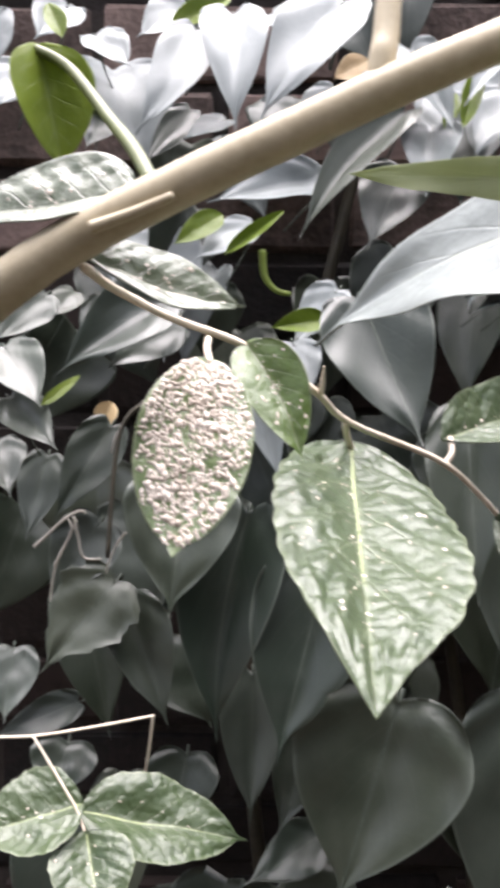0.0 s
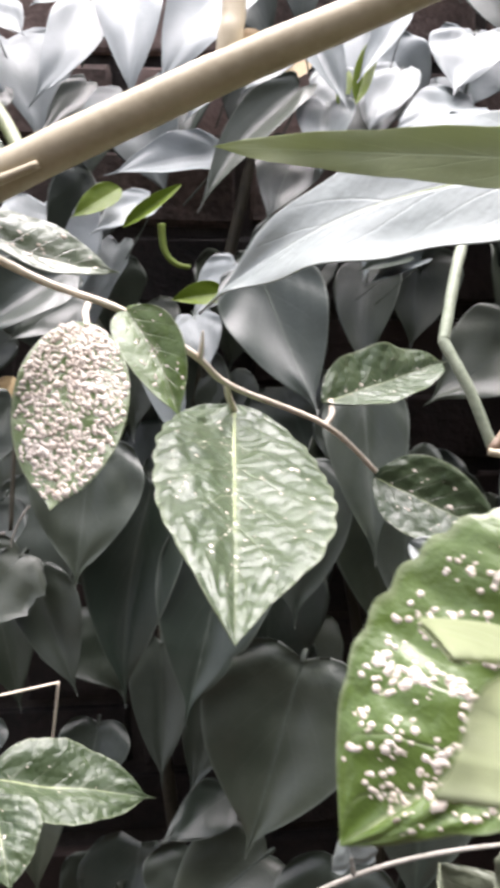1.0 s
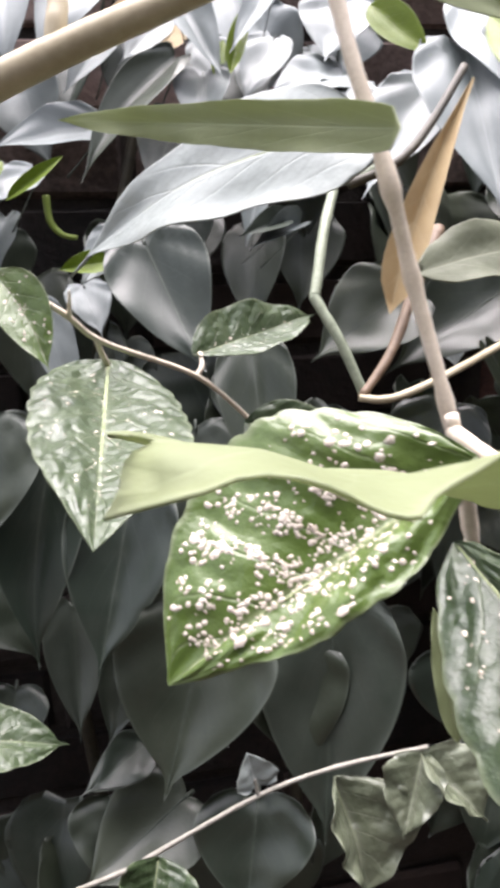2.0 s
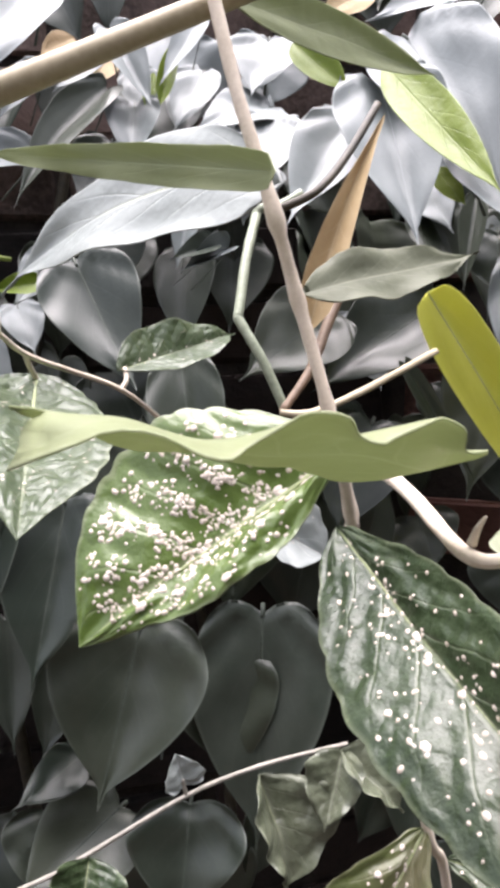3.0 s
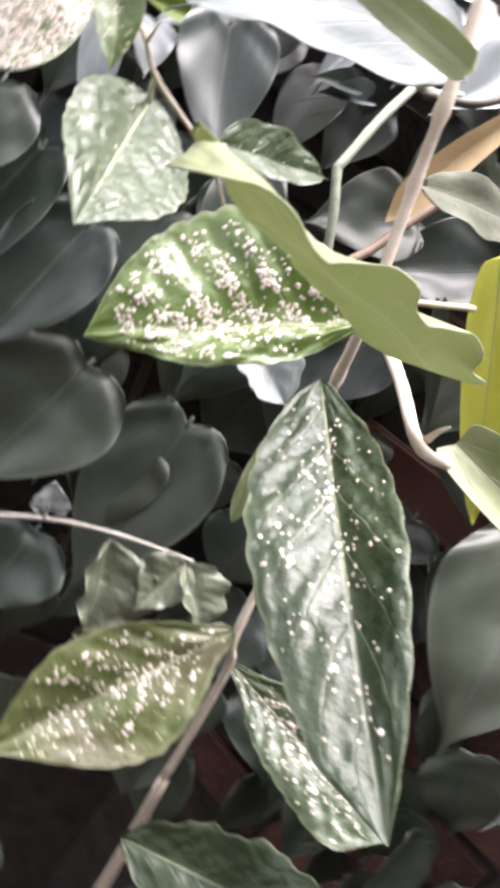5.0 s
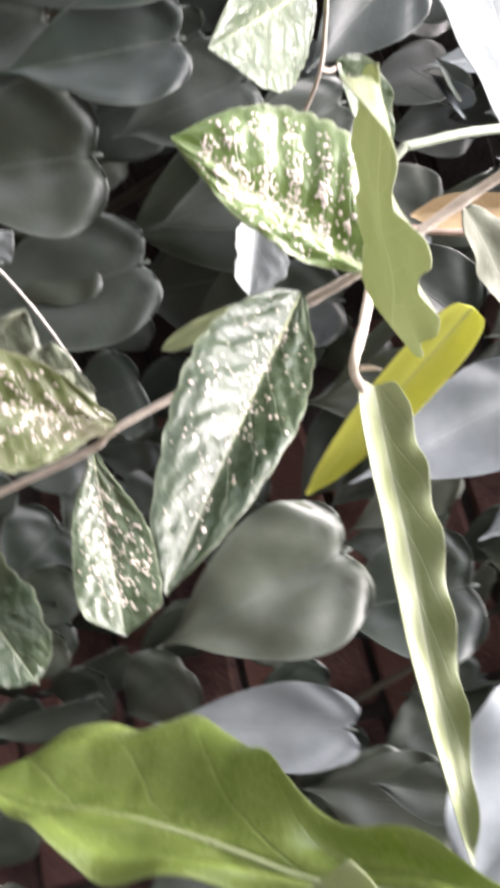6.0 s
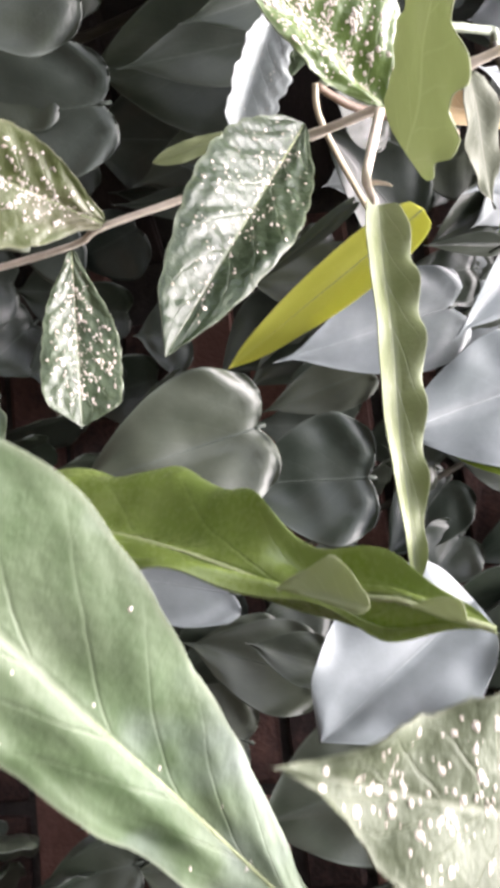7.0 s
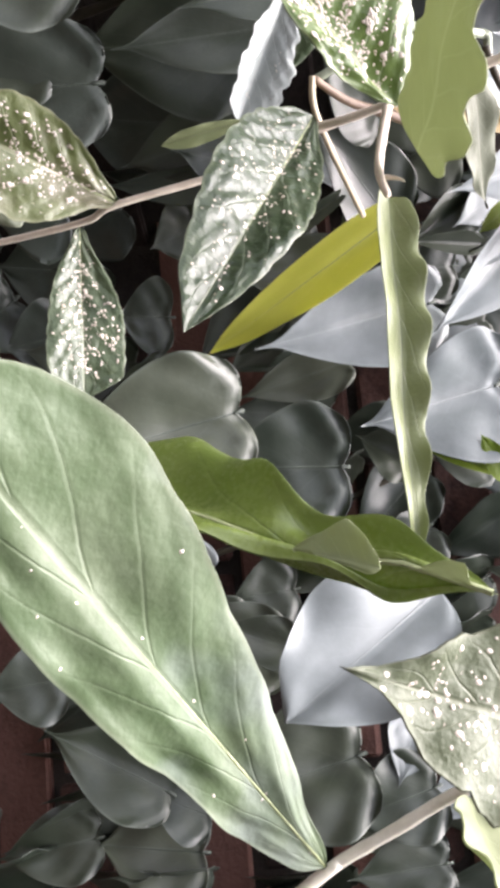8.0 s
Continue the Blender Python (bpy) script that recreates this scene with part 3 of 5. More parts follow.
leaf(upper_vine, SKYLIT_LEAF, "heart", (0.0659, 0.6900, 1.5012), (0.0261, 0.6500, 1.4497), (-0.0252, -0.8474, 0.5304), 0.0297, cup=0.3)
leaf(upper_vine, SKYLIT_LEAF, "heart", (0.1121, 0.7000, 1.5188), (0.0711, 0.6700, 1.4769), (-0.0756, -0.8514, 0.5190), 0.0316)
leaf(upper_vine, SKYLIT_LEAF, "heart", (0.1987, 0.6800, 1.4992), (0.1621, 0.6400, 1.4411), (-0.1750, -0.8267, 0.5347), 0.0411)
leaf(upper_vine, SKYLIT_LEAF, "heart", (0.3001, 0.6000, 1.4411), (0.2216, 0.5400, 1.3553), (-0.2805, -0.7695, 0.5737), 0.0649, cup=0.25)
leaf(upper_vine, SKYLIT_LEAF, "heart", (0.3133, 0.5700, 1.4621), (0.3022, 0.4900, 1.3338), (-0.3460, -0.7439, 0.5718), 0.0847, cup=0.3)
leaf(upper_vine, SKYLIT_LEAF, "heart", (0.3493, 0.6000, 1.5078), (0.3800, 0.5000, 1.3636), (-0.3968, -0.7339, 0.5513), 0.1015, cup=0.25, arch=0.05)
leaf(upper_vine, SKYLIT_LEAF, "heart", (0.4455, 0.6400, 1.5669), (0.3078, 0.5900, 1.5153), (-0.3933, -0.7753, 0.4941), 0.0488, cup=0.25, bite=(1, 0.5, 0.25, 0.07))
leaf(upper_vine, FRESH_LEAF, "ovate", (0.2546, 0.6000, 1.4997), (0.2827, 0.5600, 1.4545), (-0.3441, -0.9279, 0.1433), 0.0280, cup=0.2)
leaf(upper_vine, DRY_LEAF, "ovate", (0.3630, 0.7000, 1.5815), (0.3064, 0.6800, 1.5492), (-0.3728, -0.9238, 0.0868), 0.0313)
leaf(upper_vine, DRY_LEAF, "ovate", (0.1284, 0.7200, 1.5215), (0.1036, 0.7000, 1.4911), (-0.1149, -0.9837, 0.1382), 0.0240)
leaf(upper_vine, DRY_LEAF, "ovate", (0.0952, 0.7200, 1.5346), (0.0652, 0.7000, 1.5144), (-0.1116, -0.9882, 0.1045), 0.0227)
leaf(upper_vine, SKYLIT_LEAF, "heart", (0.1665, 0.6200, 1.3687), (0.1508, 0.6000, 1.3300), (-0.1830, -0.9366, 0.2989), 0.0233, cup=0.85)
leaf(upper_vine, SKYLIT_LEAF, "heart", (0.1953, 0.6100, 1.3460), (0.1507, 0.5900, 1.3277), (-0.2036, -0.9277, 0.3131), 0.0203, cup=0.85)
leaf(upper_vine, SKYLIT_LEAF, "heart", (0.0170, 0.7000, 1.5633), (0.0485, 0.6700, 1.5378), (-0.0420, -0.8790, 0.4749), 0.0289)
leaf(upper_vine, SKYLIT_LEAF, "heart", (-0.1201, 0.7000, 1.5476), (-0.0891, 0.6700, 1.5142), (0.1316, -0.8615, 0.4904), 0.0366)
leaf(upper_vine, SKYLIT_LEAF, "heart", (-0.1646, 0.6800, 1.5166), (-0.1842, 0.6400, 1.4764), (0.2194, -0.8302, 0.5124), 0.0422)
leaf(upper_vine, SKYLIT_LEAF, "heart", (-0.1438, 0.7100, 1.5734), (-0.1641, 0.6800, 1.5373), (0.1899, -0.8575, 0.4781), 0.0419)
leaf(upper_vine, SKYLIT_LEAF, "heart", (-0.0499, 0.7100, 1.5734), (-0.0866, 0.6800, 1.5389), (0.0861, -0.8762, 0.4742), 0.0393)
leaf(upper_vine, FRESH_LEAF, "lance", (-0.0137, 0.6900, 1.5719), (-0.0581, 0.6600, 1.5391), (0.0525, -0.9866, 0.1547), 0.0191, cup=0.3)
leaf(upper_vine, FRESH_LEAF, "lance", (0.1531, 0.6600, 1.4924), (0.1418, 0.6400, 1.4598), (-0.2210, -0.9742, 0.0460), 0.0109, cup=0.3)
leaf(upper_vine, FRESH_LEAF, "lance", (-0.1482, 0.6600, 1.5562), (-0.1342, 0.6400, 1.5248), (0.2118, -0.9752, 0.0636), 0.0159, cup=0.3)
leaf(upper_vine, SKYLIT_LEAF, "heart", (0.1413, 0.6800, 1.4966), (0.1493, 0.6500, 1.4502), (-0.1812, -0.8294, 0.5284), 0.0371)
leaf(upper_vine, SKYLIT_LEAF, "heart", (0.1929, 0.6900, 1.4902), (0.1689, 0.6500, 1.4348), (-0.2196, -0.8136, 0.5384), 0.0423)
leaf(upper_vine, DARK_LEAF, "heart", (-0.1146, 0.7000, 1.4865), (-0.1251, 0.6700, 1.4548), (0.1700, -0.9717, 0.1642), 0.0284)
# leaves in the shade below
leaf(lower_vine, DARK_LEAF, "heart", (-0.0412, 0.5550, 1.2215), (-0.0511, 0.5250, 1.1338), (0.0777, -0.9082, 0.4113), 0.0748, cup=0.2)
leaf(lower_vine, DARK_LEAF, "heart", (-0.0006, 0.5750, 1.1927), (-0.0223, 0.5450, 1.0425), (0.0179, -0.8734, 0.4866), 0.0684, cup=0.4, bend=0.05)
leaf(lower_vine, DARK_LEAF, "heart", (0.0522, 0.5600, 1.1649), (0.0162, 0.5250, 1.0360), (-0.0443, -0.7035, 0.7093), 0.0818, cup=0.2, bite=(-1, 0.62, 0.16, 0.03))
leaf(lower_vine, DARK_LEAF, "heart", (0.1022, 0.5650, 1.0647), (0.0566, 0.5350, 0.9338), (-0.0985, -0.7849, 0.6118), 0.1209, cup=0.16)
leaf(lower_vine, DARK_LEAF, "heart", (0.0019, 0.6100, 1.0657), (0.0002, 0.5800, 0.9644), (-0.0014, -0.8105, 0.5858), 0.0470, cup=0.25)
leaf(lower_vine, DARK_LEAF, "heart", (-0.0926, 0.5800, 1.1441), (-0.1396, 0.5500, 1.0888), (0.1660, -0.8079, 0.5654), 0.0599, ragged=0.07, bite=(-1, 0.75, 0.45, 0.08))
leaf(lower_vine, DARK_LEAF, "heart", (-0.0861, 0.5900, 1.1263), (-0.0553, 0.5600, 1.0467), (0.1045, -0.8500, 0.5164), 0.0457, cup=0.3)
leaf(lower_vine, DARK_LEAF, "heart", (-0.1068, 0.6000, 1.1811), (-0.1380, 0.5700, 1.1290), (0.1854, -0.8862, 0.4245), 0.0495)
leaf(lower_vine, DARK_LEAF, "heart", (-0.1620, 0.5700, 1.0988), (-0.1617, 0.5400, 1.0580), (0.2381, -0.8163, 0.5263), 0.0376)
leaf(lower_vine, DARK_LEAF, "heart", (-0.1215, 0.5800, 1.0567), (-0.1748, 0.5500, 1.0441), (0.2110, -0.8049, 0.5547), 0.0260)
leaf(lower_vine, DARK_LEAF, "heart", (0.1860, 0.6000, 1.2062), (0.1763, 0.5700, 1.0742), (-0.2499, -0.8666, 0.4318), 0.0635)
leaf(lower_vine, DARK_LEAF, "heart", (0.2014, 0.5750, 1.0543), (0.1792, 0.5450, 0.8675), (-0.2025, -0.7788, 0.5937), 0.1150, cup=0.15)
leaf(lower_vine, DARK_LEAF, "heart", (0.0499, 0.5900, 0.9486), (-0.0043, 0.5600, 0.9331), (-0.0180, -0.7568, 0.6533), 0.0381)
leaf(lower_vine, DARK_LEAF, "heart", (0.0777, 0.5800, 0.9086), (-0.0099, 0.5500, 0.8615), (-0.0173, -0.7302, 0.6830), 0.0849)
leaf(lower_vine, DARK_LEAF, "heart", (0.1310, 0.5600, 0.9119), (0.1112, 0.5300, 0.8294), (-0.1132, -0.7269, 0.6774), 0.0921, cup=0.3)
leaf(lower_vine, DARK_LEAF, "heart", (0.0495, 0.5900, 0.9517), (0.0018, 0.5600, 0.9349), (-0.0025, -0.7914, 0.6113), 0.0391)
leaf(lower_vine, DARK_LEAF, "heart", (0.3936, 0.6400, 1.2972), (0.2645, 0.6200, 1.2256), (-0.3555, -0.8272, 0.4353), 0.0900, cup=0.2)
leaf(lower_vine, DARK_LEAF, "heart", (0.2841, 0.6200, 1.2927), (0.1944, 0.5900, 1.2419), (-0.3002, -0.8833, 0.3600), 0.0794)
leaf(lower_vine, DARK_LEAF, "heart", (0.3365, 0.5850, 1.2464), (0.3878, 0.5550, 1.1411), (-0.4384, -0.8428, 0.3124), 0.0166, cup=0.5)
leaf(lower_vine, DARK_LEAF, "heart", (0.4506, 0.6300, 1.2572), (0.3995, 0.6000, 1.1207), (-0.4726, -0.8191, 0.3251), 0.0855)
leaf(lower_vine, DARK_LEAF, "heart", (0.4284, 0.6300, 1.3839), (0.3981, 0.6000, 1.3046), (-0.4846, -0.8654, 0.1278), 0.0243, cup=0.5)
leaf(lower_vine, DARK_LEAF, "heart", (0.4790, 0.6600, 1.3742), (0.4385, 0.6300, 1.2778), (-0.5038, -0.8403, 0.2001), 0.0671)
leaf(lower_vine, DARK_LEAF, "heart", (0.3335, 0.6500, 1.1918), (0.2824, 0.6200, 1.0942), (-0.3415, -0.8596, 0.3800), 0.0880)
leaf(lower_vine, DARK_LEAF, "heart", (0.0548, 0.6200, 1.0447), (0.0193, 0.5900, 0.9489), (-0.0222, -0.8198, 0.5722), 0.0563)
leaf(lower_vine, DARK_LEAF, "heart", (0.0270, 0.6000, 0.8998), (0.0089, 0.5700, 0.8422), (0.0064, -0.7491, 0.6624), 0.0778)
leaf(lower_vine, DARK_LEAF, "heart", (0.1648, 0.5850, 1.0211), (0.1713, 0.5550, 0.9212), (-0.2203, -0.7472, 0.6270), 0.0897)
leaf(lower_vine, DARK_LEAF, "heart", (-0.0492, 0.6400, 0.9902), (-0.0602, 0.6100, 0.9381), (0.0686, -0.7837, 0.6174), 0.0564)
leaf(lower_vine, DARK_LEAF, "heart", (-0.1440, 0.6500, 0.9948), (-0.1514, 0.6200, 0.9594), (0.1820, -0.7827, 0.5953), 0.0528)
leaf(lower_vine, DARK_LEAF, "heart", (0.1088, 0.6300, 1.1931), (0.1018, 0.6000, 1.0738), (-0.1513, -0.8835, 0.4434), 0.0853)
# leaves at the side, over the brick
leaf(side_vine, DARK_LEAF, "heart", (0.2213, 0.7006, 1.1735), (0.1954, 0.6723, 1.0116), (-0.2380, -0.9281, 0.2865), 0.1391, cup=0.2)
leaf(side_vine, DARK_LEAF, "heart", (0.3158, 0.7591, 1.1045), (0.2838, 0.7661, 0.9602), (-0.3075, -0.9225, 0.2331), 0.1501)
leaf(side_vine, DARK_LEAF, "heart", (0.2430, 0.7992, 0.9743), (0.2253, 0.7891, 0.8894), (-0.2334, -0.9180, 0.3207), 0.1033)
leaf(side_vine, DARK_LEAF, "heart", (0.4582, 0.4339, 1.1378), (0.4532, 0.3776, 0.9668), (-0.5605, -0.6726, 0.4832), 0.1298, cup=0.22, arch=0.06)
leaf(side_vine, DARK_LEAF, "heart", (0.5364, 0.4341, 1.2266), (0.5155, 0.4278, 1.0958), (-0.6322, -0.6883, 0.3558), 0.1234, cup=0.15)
leaf(side_vine, SKYLIT_LEAF, "heart", (0.4400, 0.5489, 1.3245), (0.4165, 0.4681, 1.1591), (-0.3829, -0.5913, 0.7097), 0.0950, cup=0.25)
leaf(side_vine, SKYLIT_LEAF, "heart", (0.5146, 0.5067, 1.3803), (0.5000, 0.4464, 1.2464), (-0.4829, -0.6022, 0.6358), 0.1273, cup=0.3)
leaf(side_vine, SKYLIT_LEAF, "heart", (0.3862, 0.5664, 1.4078), (0.4145, 0.4549, 1.3146), (-0.3908, -0.6465, 0.6553), 0.0689, cup=0.35)
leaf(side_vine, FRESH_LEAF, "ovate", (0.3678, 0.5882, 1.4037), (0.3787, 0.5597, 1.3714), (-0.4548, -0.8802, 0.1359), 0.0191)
leaf(side_vine, SKYLIT_LEAF, "disc", (0.6186, 0.3467, 1.3030), (0.6258, 0.2222, 1.1612), (-0.86, -0.48, 0.18), 0.1400, outline=((0.55, 0.74, 0.84, 0.94, 0.88, 0.76, 0.56, 0.34), (0.77, 0.89, 1.0, 0.99, 0.99, 0.88, 0.74, 0.57)), cup=0.2, arch=0.05, wave=0.04, waves=2.5, dent=0.06, rows=40, cols=24)
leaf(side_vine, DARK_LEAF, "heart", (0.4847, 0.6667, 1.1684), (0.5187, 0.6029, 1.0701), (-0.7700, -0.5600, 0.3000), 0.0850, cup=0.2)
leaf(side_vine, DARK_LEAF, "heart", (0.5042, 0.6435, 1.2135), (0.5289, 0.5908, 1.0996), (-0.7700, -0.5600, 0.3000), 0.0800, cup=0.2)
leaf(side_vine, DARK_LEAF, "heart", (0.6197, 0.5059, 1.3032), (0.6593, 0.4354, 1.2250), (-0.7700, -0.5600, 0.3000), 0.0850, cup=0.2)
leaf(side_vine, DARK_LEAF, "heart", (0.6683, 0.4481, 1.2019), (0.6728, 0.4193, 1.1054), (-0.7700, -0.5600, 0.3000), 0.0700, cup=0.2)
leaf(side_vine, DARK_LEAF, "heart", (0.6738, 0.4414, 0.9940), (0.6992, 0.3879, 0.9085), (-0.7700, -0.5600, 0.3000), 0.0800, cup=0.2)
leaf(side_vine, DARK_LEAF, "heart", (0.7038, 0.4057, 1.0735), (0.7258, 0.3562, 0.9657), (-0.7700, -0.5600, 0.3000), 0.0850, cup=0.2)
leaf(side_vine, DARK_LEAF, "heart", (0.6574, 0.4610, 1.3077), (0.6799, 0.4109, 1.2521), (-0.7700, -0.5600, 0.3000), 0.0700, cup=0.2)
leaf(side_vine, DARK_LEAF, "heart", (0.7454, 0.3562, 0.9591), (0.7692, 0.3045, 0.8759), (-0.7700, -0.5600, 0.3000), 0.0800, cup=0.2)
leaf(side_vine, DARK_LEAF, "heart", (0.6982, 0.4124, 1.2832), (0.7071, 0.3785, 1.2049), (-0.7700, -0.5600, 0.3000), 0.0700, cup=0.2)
leaf(side_vine, SKYLIT_LEAF, "heart", (0.7348, 0.2910, 1.2739), (0.7591, 0.2310, 1.2487), (-0.8114, -0.4612, 0.3590), 0.0553)
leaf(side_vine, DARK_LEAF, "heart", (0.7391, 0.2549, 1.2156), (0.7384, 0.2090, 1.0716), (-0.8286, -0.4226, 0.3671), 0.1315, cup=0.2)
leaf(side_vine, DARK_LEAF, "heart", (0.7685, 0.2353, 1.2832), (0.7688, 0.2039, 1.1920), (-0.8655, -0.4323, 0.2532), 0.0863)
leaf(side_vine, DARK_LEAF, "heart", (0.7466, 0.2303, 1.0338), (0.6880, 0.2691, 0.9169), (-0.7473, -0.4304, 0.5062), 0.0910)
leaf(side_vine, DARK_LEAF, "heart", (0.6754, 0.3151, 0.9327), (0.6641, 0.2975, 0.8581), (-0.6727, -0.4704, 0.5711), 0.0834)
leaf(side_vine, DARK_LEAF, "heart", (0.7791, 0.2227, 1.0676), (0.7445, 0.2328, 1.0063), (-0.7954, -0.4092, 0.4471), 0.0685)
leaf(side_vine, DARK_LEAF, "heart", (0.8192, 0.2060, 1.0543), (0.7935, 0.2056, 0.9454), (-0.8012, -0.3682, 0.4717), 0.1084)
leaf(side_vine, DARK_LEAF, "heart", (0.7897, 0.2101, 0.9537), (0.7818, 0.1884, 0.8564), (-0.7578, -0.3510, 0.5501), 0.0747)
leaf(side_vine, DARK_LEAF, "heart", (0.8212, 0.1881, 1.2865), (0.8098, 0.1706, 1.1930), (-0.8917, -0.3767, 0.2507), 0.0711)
leaf(side_vine, SKYLIT_LEAF, "heart", (0.7780, 0.2551, 1.3280), (0.7894, 0.2105, 1.2703), (-0.8438, -0.4274, 0.3245), 0.0530)
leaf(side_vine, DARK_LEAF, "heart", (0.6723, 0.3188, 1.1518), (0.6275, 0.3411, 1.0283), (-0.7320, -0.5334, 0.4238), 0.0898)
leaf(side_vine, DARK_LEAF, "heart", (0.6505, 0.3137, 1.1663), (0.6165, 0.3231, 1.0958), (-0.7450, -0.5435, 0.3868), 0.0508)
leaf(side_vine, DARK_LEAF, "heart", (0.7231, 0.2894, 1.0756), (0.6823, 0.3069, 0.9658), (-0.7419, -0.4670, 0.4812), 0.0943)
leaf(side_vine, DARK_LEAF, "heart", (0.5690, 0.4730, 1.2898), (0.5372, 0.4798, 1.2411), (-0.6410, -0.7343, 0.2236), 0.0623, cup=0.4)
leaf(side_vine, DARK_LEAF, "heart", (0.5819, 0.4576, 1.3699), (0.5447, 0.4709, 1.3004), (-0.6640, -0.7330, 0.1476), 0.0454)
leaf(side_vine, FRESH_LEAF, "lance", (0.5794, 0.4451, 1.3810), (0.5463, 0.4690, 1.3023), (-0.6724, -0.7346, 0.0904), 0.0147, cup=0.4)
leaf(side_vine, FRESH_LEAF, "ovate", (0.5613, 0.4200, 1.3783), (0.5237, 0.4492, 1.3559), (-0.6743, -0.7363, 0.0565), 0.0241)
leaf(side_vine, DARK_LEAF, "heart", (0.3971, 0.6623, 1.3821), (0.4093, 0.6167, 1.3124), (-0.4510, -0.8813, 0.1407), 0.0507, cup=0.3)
leaf(side_vine, SKYLIT_LEAF, "heart", (0.3931, 0.6826, 1.4224), (0.4031, 0.6240, 1.3557), (-0.4198, -0.8447, 0.3322), 0.0589)
leaf(side_vine, SKYLIT_LEAF, "heart", (0.3535, 0.7142, 1.2908), (0.3520, 0.6693, 1.2188), (-0.3557, -0.8424, 0.4047), 0.0803)
leaf(side_vine, SKYLIT_LEAF, "heart", (0.2942, 0.8314, 1.2698), (0.2946, 0.7844, 1.2102), (-0.2711, -0.8679, 0.4161), 0.0649)
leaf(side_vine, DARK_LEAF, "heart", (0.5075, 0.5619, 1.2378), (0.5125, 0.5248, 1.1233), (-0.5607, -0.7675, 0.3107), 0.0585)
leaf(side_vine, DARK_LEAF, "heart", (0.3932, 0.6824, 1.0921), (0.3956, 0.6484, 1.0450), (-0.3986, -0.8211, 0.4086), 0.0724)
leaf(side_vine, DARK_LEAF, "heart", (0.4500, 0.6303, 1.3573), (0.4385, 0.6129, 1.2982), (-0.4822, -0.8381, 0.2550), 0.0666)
leaf(side_vine, SKYLIT_LEAF, "heart", (0.1730, 0.8826, 1.3743), (0.1406, 0.8589, 1.2286), (-0.1500, -0.9056, 0.3967), 0.1304, cup=0.25)
leaf(side_vine, SKYLIT_LEAF, "heart", (0.6023, 0.3712, 1.0847), (0.5491, 0.3879, 0.9102), (-0.6077, -0.5235, 0.5972), 0.0792)
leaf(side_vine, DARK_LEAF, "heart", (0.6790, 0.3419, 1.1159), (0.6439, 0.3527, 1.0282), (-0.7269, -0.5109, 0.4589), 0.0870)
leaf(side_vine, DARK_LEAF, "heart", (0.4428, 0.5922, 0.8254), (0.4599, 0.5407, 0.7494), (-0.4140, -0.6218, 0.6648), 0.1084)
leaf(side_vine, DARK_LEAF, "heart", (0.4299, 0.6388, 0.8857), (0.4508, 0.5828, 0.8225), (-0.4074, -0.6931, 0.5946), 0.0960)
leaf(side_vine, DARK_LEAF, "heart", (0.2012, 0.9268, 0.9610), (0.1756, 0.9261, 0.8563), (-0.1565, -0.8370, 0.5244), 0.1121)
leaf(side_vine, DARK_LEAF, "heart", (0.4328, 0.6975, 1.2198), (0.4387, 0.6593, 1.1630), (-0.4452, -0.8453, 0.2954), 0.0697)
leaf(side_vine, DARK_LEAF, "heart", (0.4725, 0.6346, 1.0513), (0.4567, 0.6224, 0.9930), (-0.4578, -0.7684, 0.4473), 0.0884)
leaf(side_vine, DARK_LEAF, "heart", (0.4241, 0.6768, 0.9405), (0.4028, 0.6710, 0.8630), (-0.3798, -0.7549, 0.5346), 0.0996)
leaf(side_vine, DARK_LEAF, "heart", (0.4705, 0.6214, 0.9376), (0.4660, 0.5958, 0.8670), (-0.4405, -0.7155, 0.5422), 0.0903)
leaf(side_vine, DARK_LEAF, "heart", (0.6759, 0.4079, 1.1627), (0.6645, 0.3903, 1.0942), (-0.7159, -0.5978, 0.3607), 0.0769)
leaf(side_vine, YELLOW_LEAF, "blunt", (0.3065, 0.4870, 1.3034), (0.4352, 0.4977, 1.1127), (0.0401, -0.9988, -0.0292), 0.0479, cup=0.1)
# thick branch with its twig
stem(branch_plant, "branch", BARK, [(-0.0655, 0.1657, 1.2983), (-0.0457, 0.1591, 1.3116), (-0.0325, 0.1559, 1.3196), (-0.0138, 0.1518, 1.3281), (0.0055, 0.1465, 1.3357), (0.0232, 0.1412, 1.3424), (0.0382, 0.1367, 1.3475), (0.0548, 0.1323, 1.3533), (0.0894, 0.1245, 1.3656), (0.1300, 0.1150, 1.3796)], 0.00479, 0.00245, knots=0.015, sides=20)
stem(branch_plant, "side_stem", BARK, [(0.0207, 0.1421, 1.3418), (0.0212, 0.1427, 1.3472), (0.0219, 0.1441, 1.3511), (0.0231, 0.1474, 1.3629)], 0.00235, 0.00203, sides=12)
stem(branch_plant, "stub", BARK, [(-0.0273, 0.1501, 1.3215), (-0.0202, 0.1488, 1.3237), (-0.0128, 0.1474, 1.3264)], 0.0012, 0.0008)
stem(branch_plant, "twig", TWIG, [(-0.0304, 0.1605, 1.3158), (-0.0287, 0.1824, 1.3138), (-0.0187, 0.2020, 1.3085), (-0.0009, 0.2154, 1.3018), (0.0172, 0.2292, 1.2902), (0.0289, 0.2443, 1.2802), (0.0642, 0.2767, 1.2639), (0.0869, 0.2927, 1.2434)], 0.00099, 0.00098, knots=0.08)
stem(branch_plant, "thorn", TWIG, [(0.0188, 0.2292, 1.2894), (0.0192, 0.2265, 1.2933), (0.0194, 0.2249, 1.2969)], 0.00091, 0.00022)
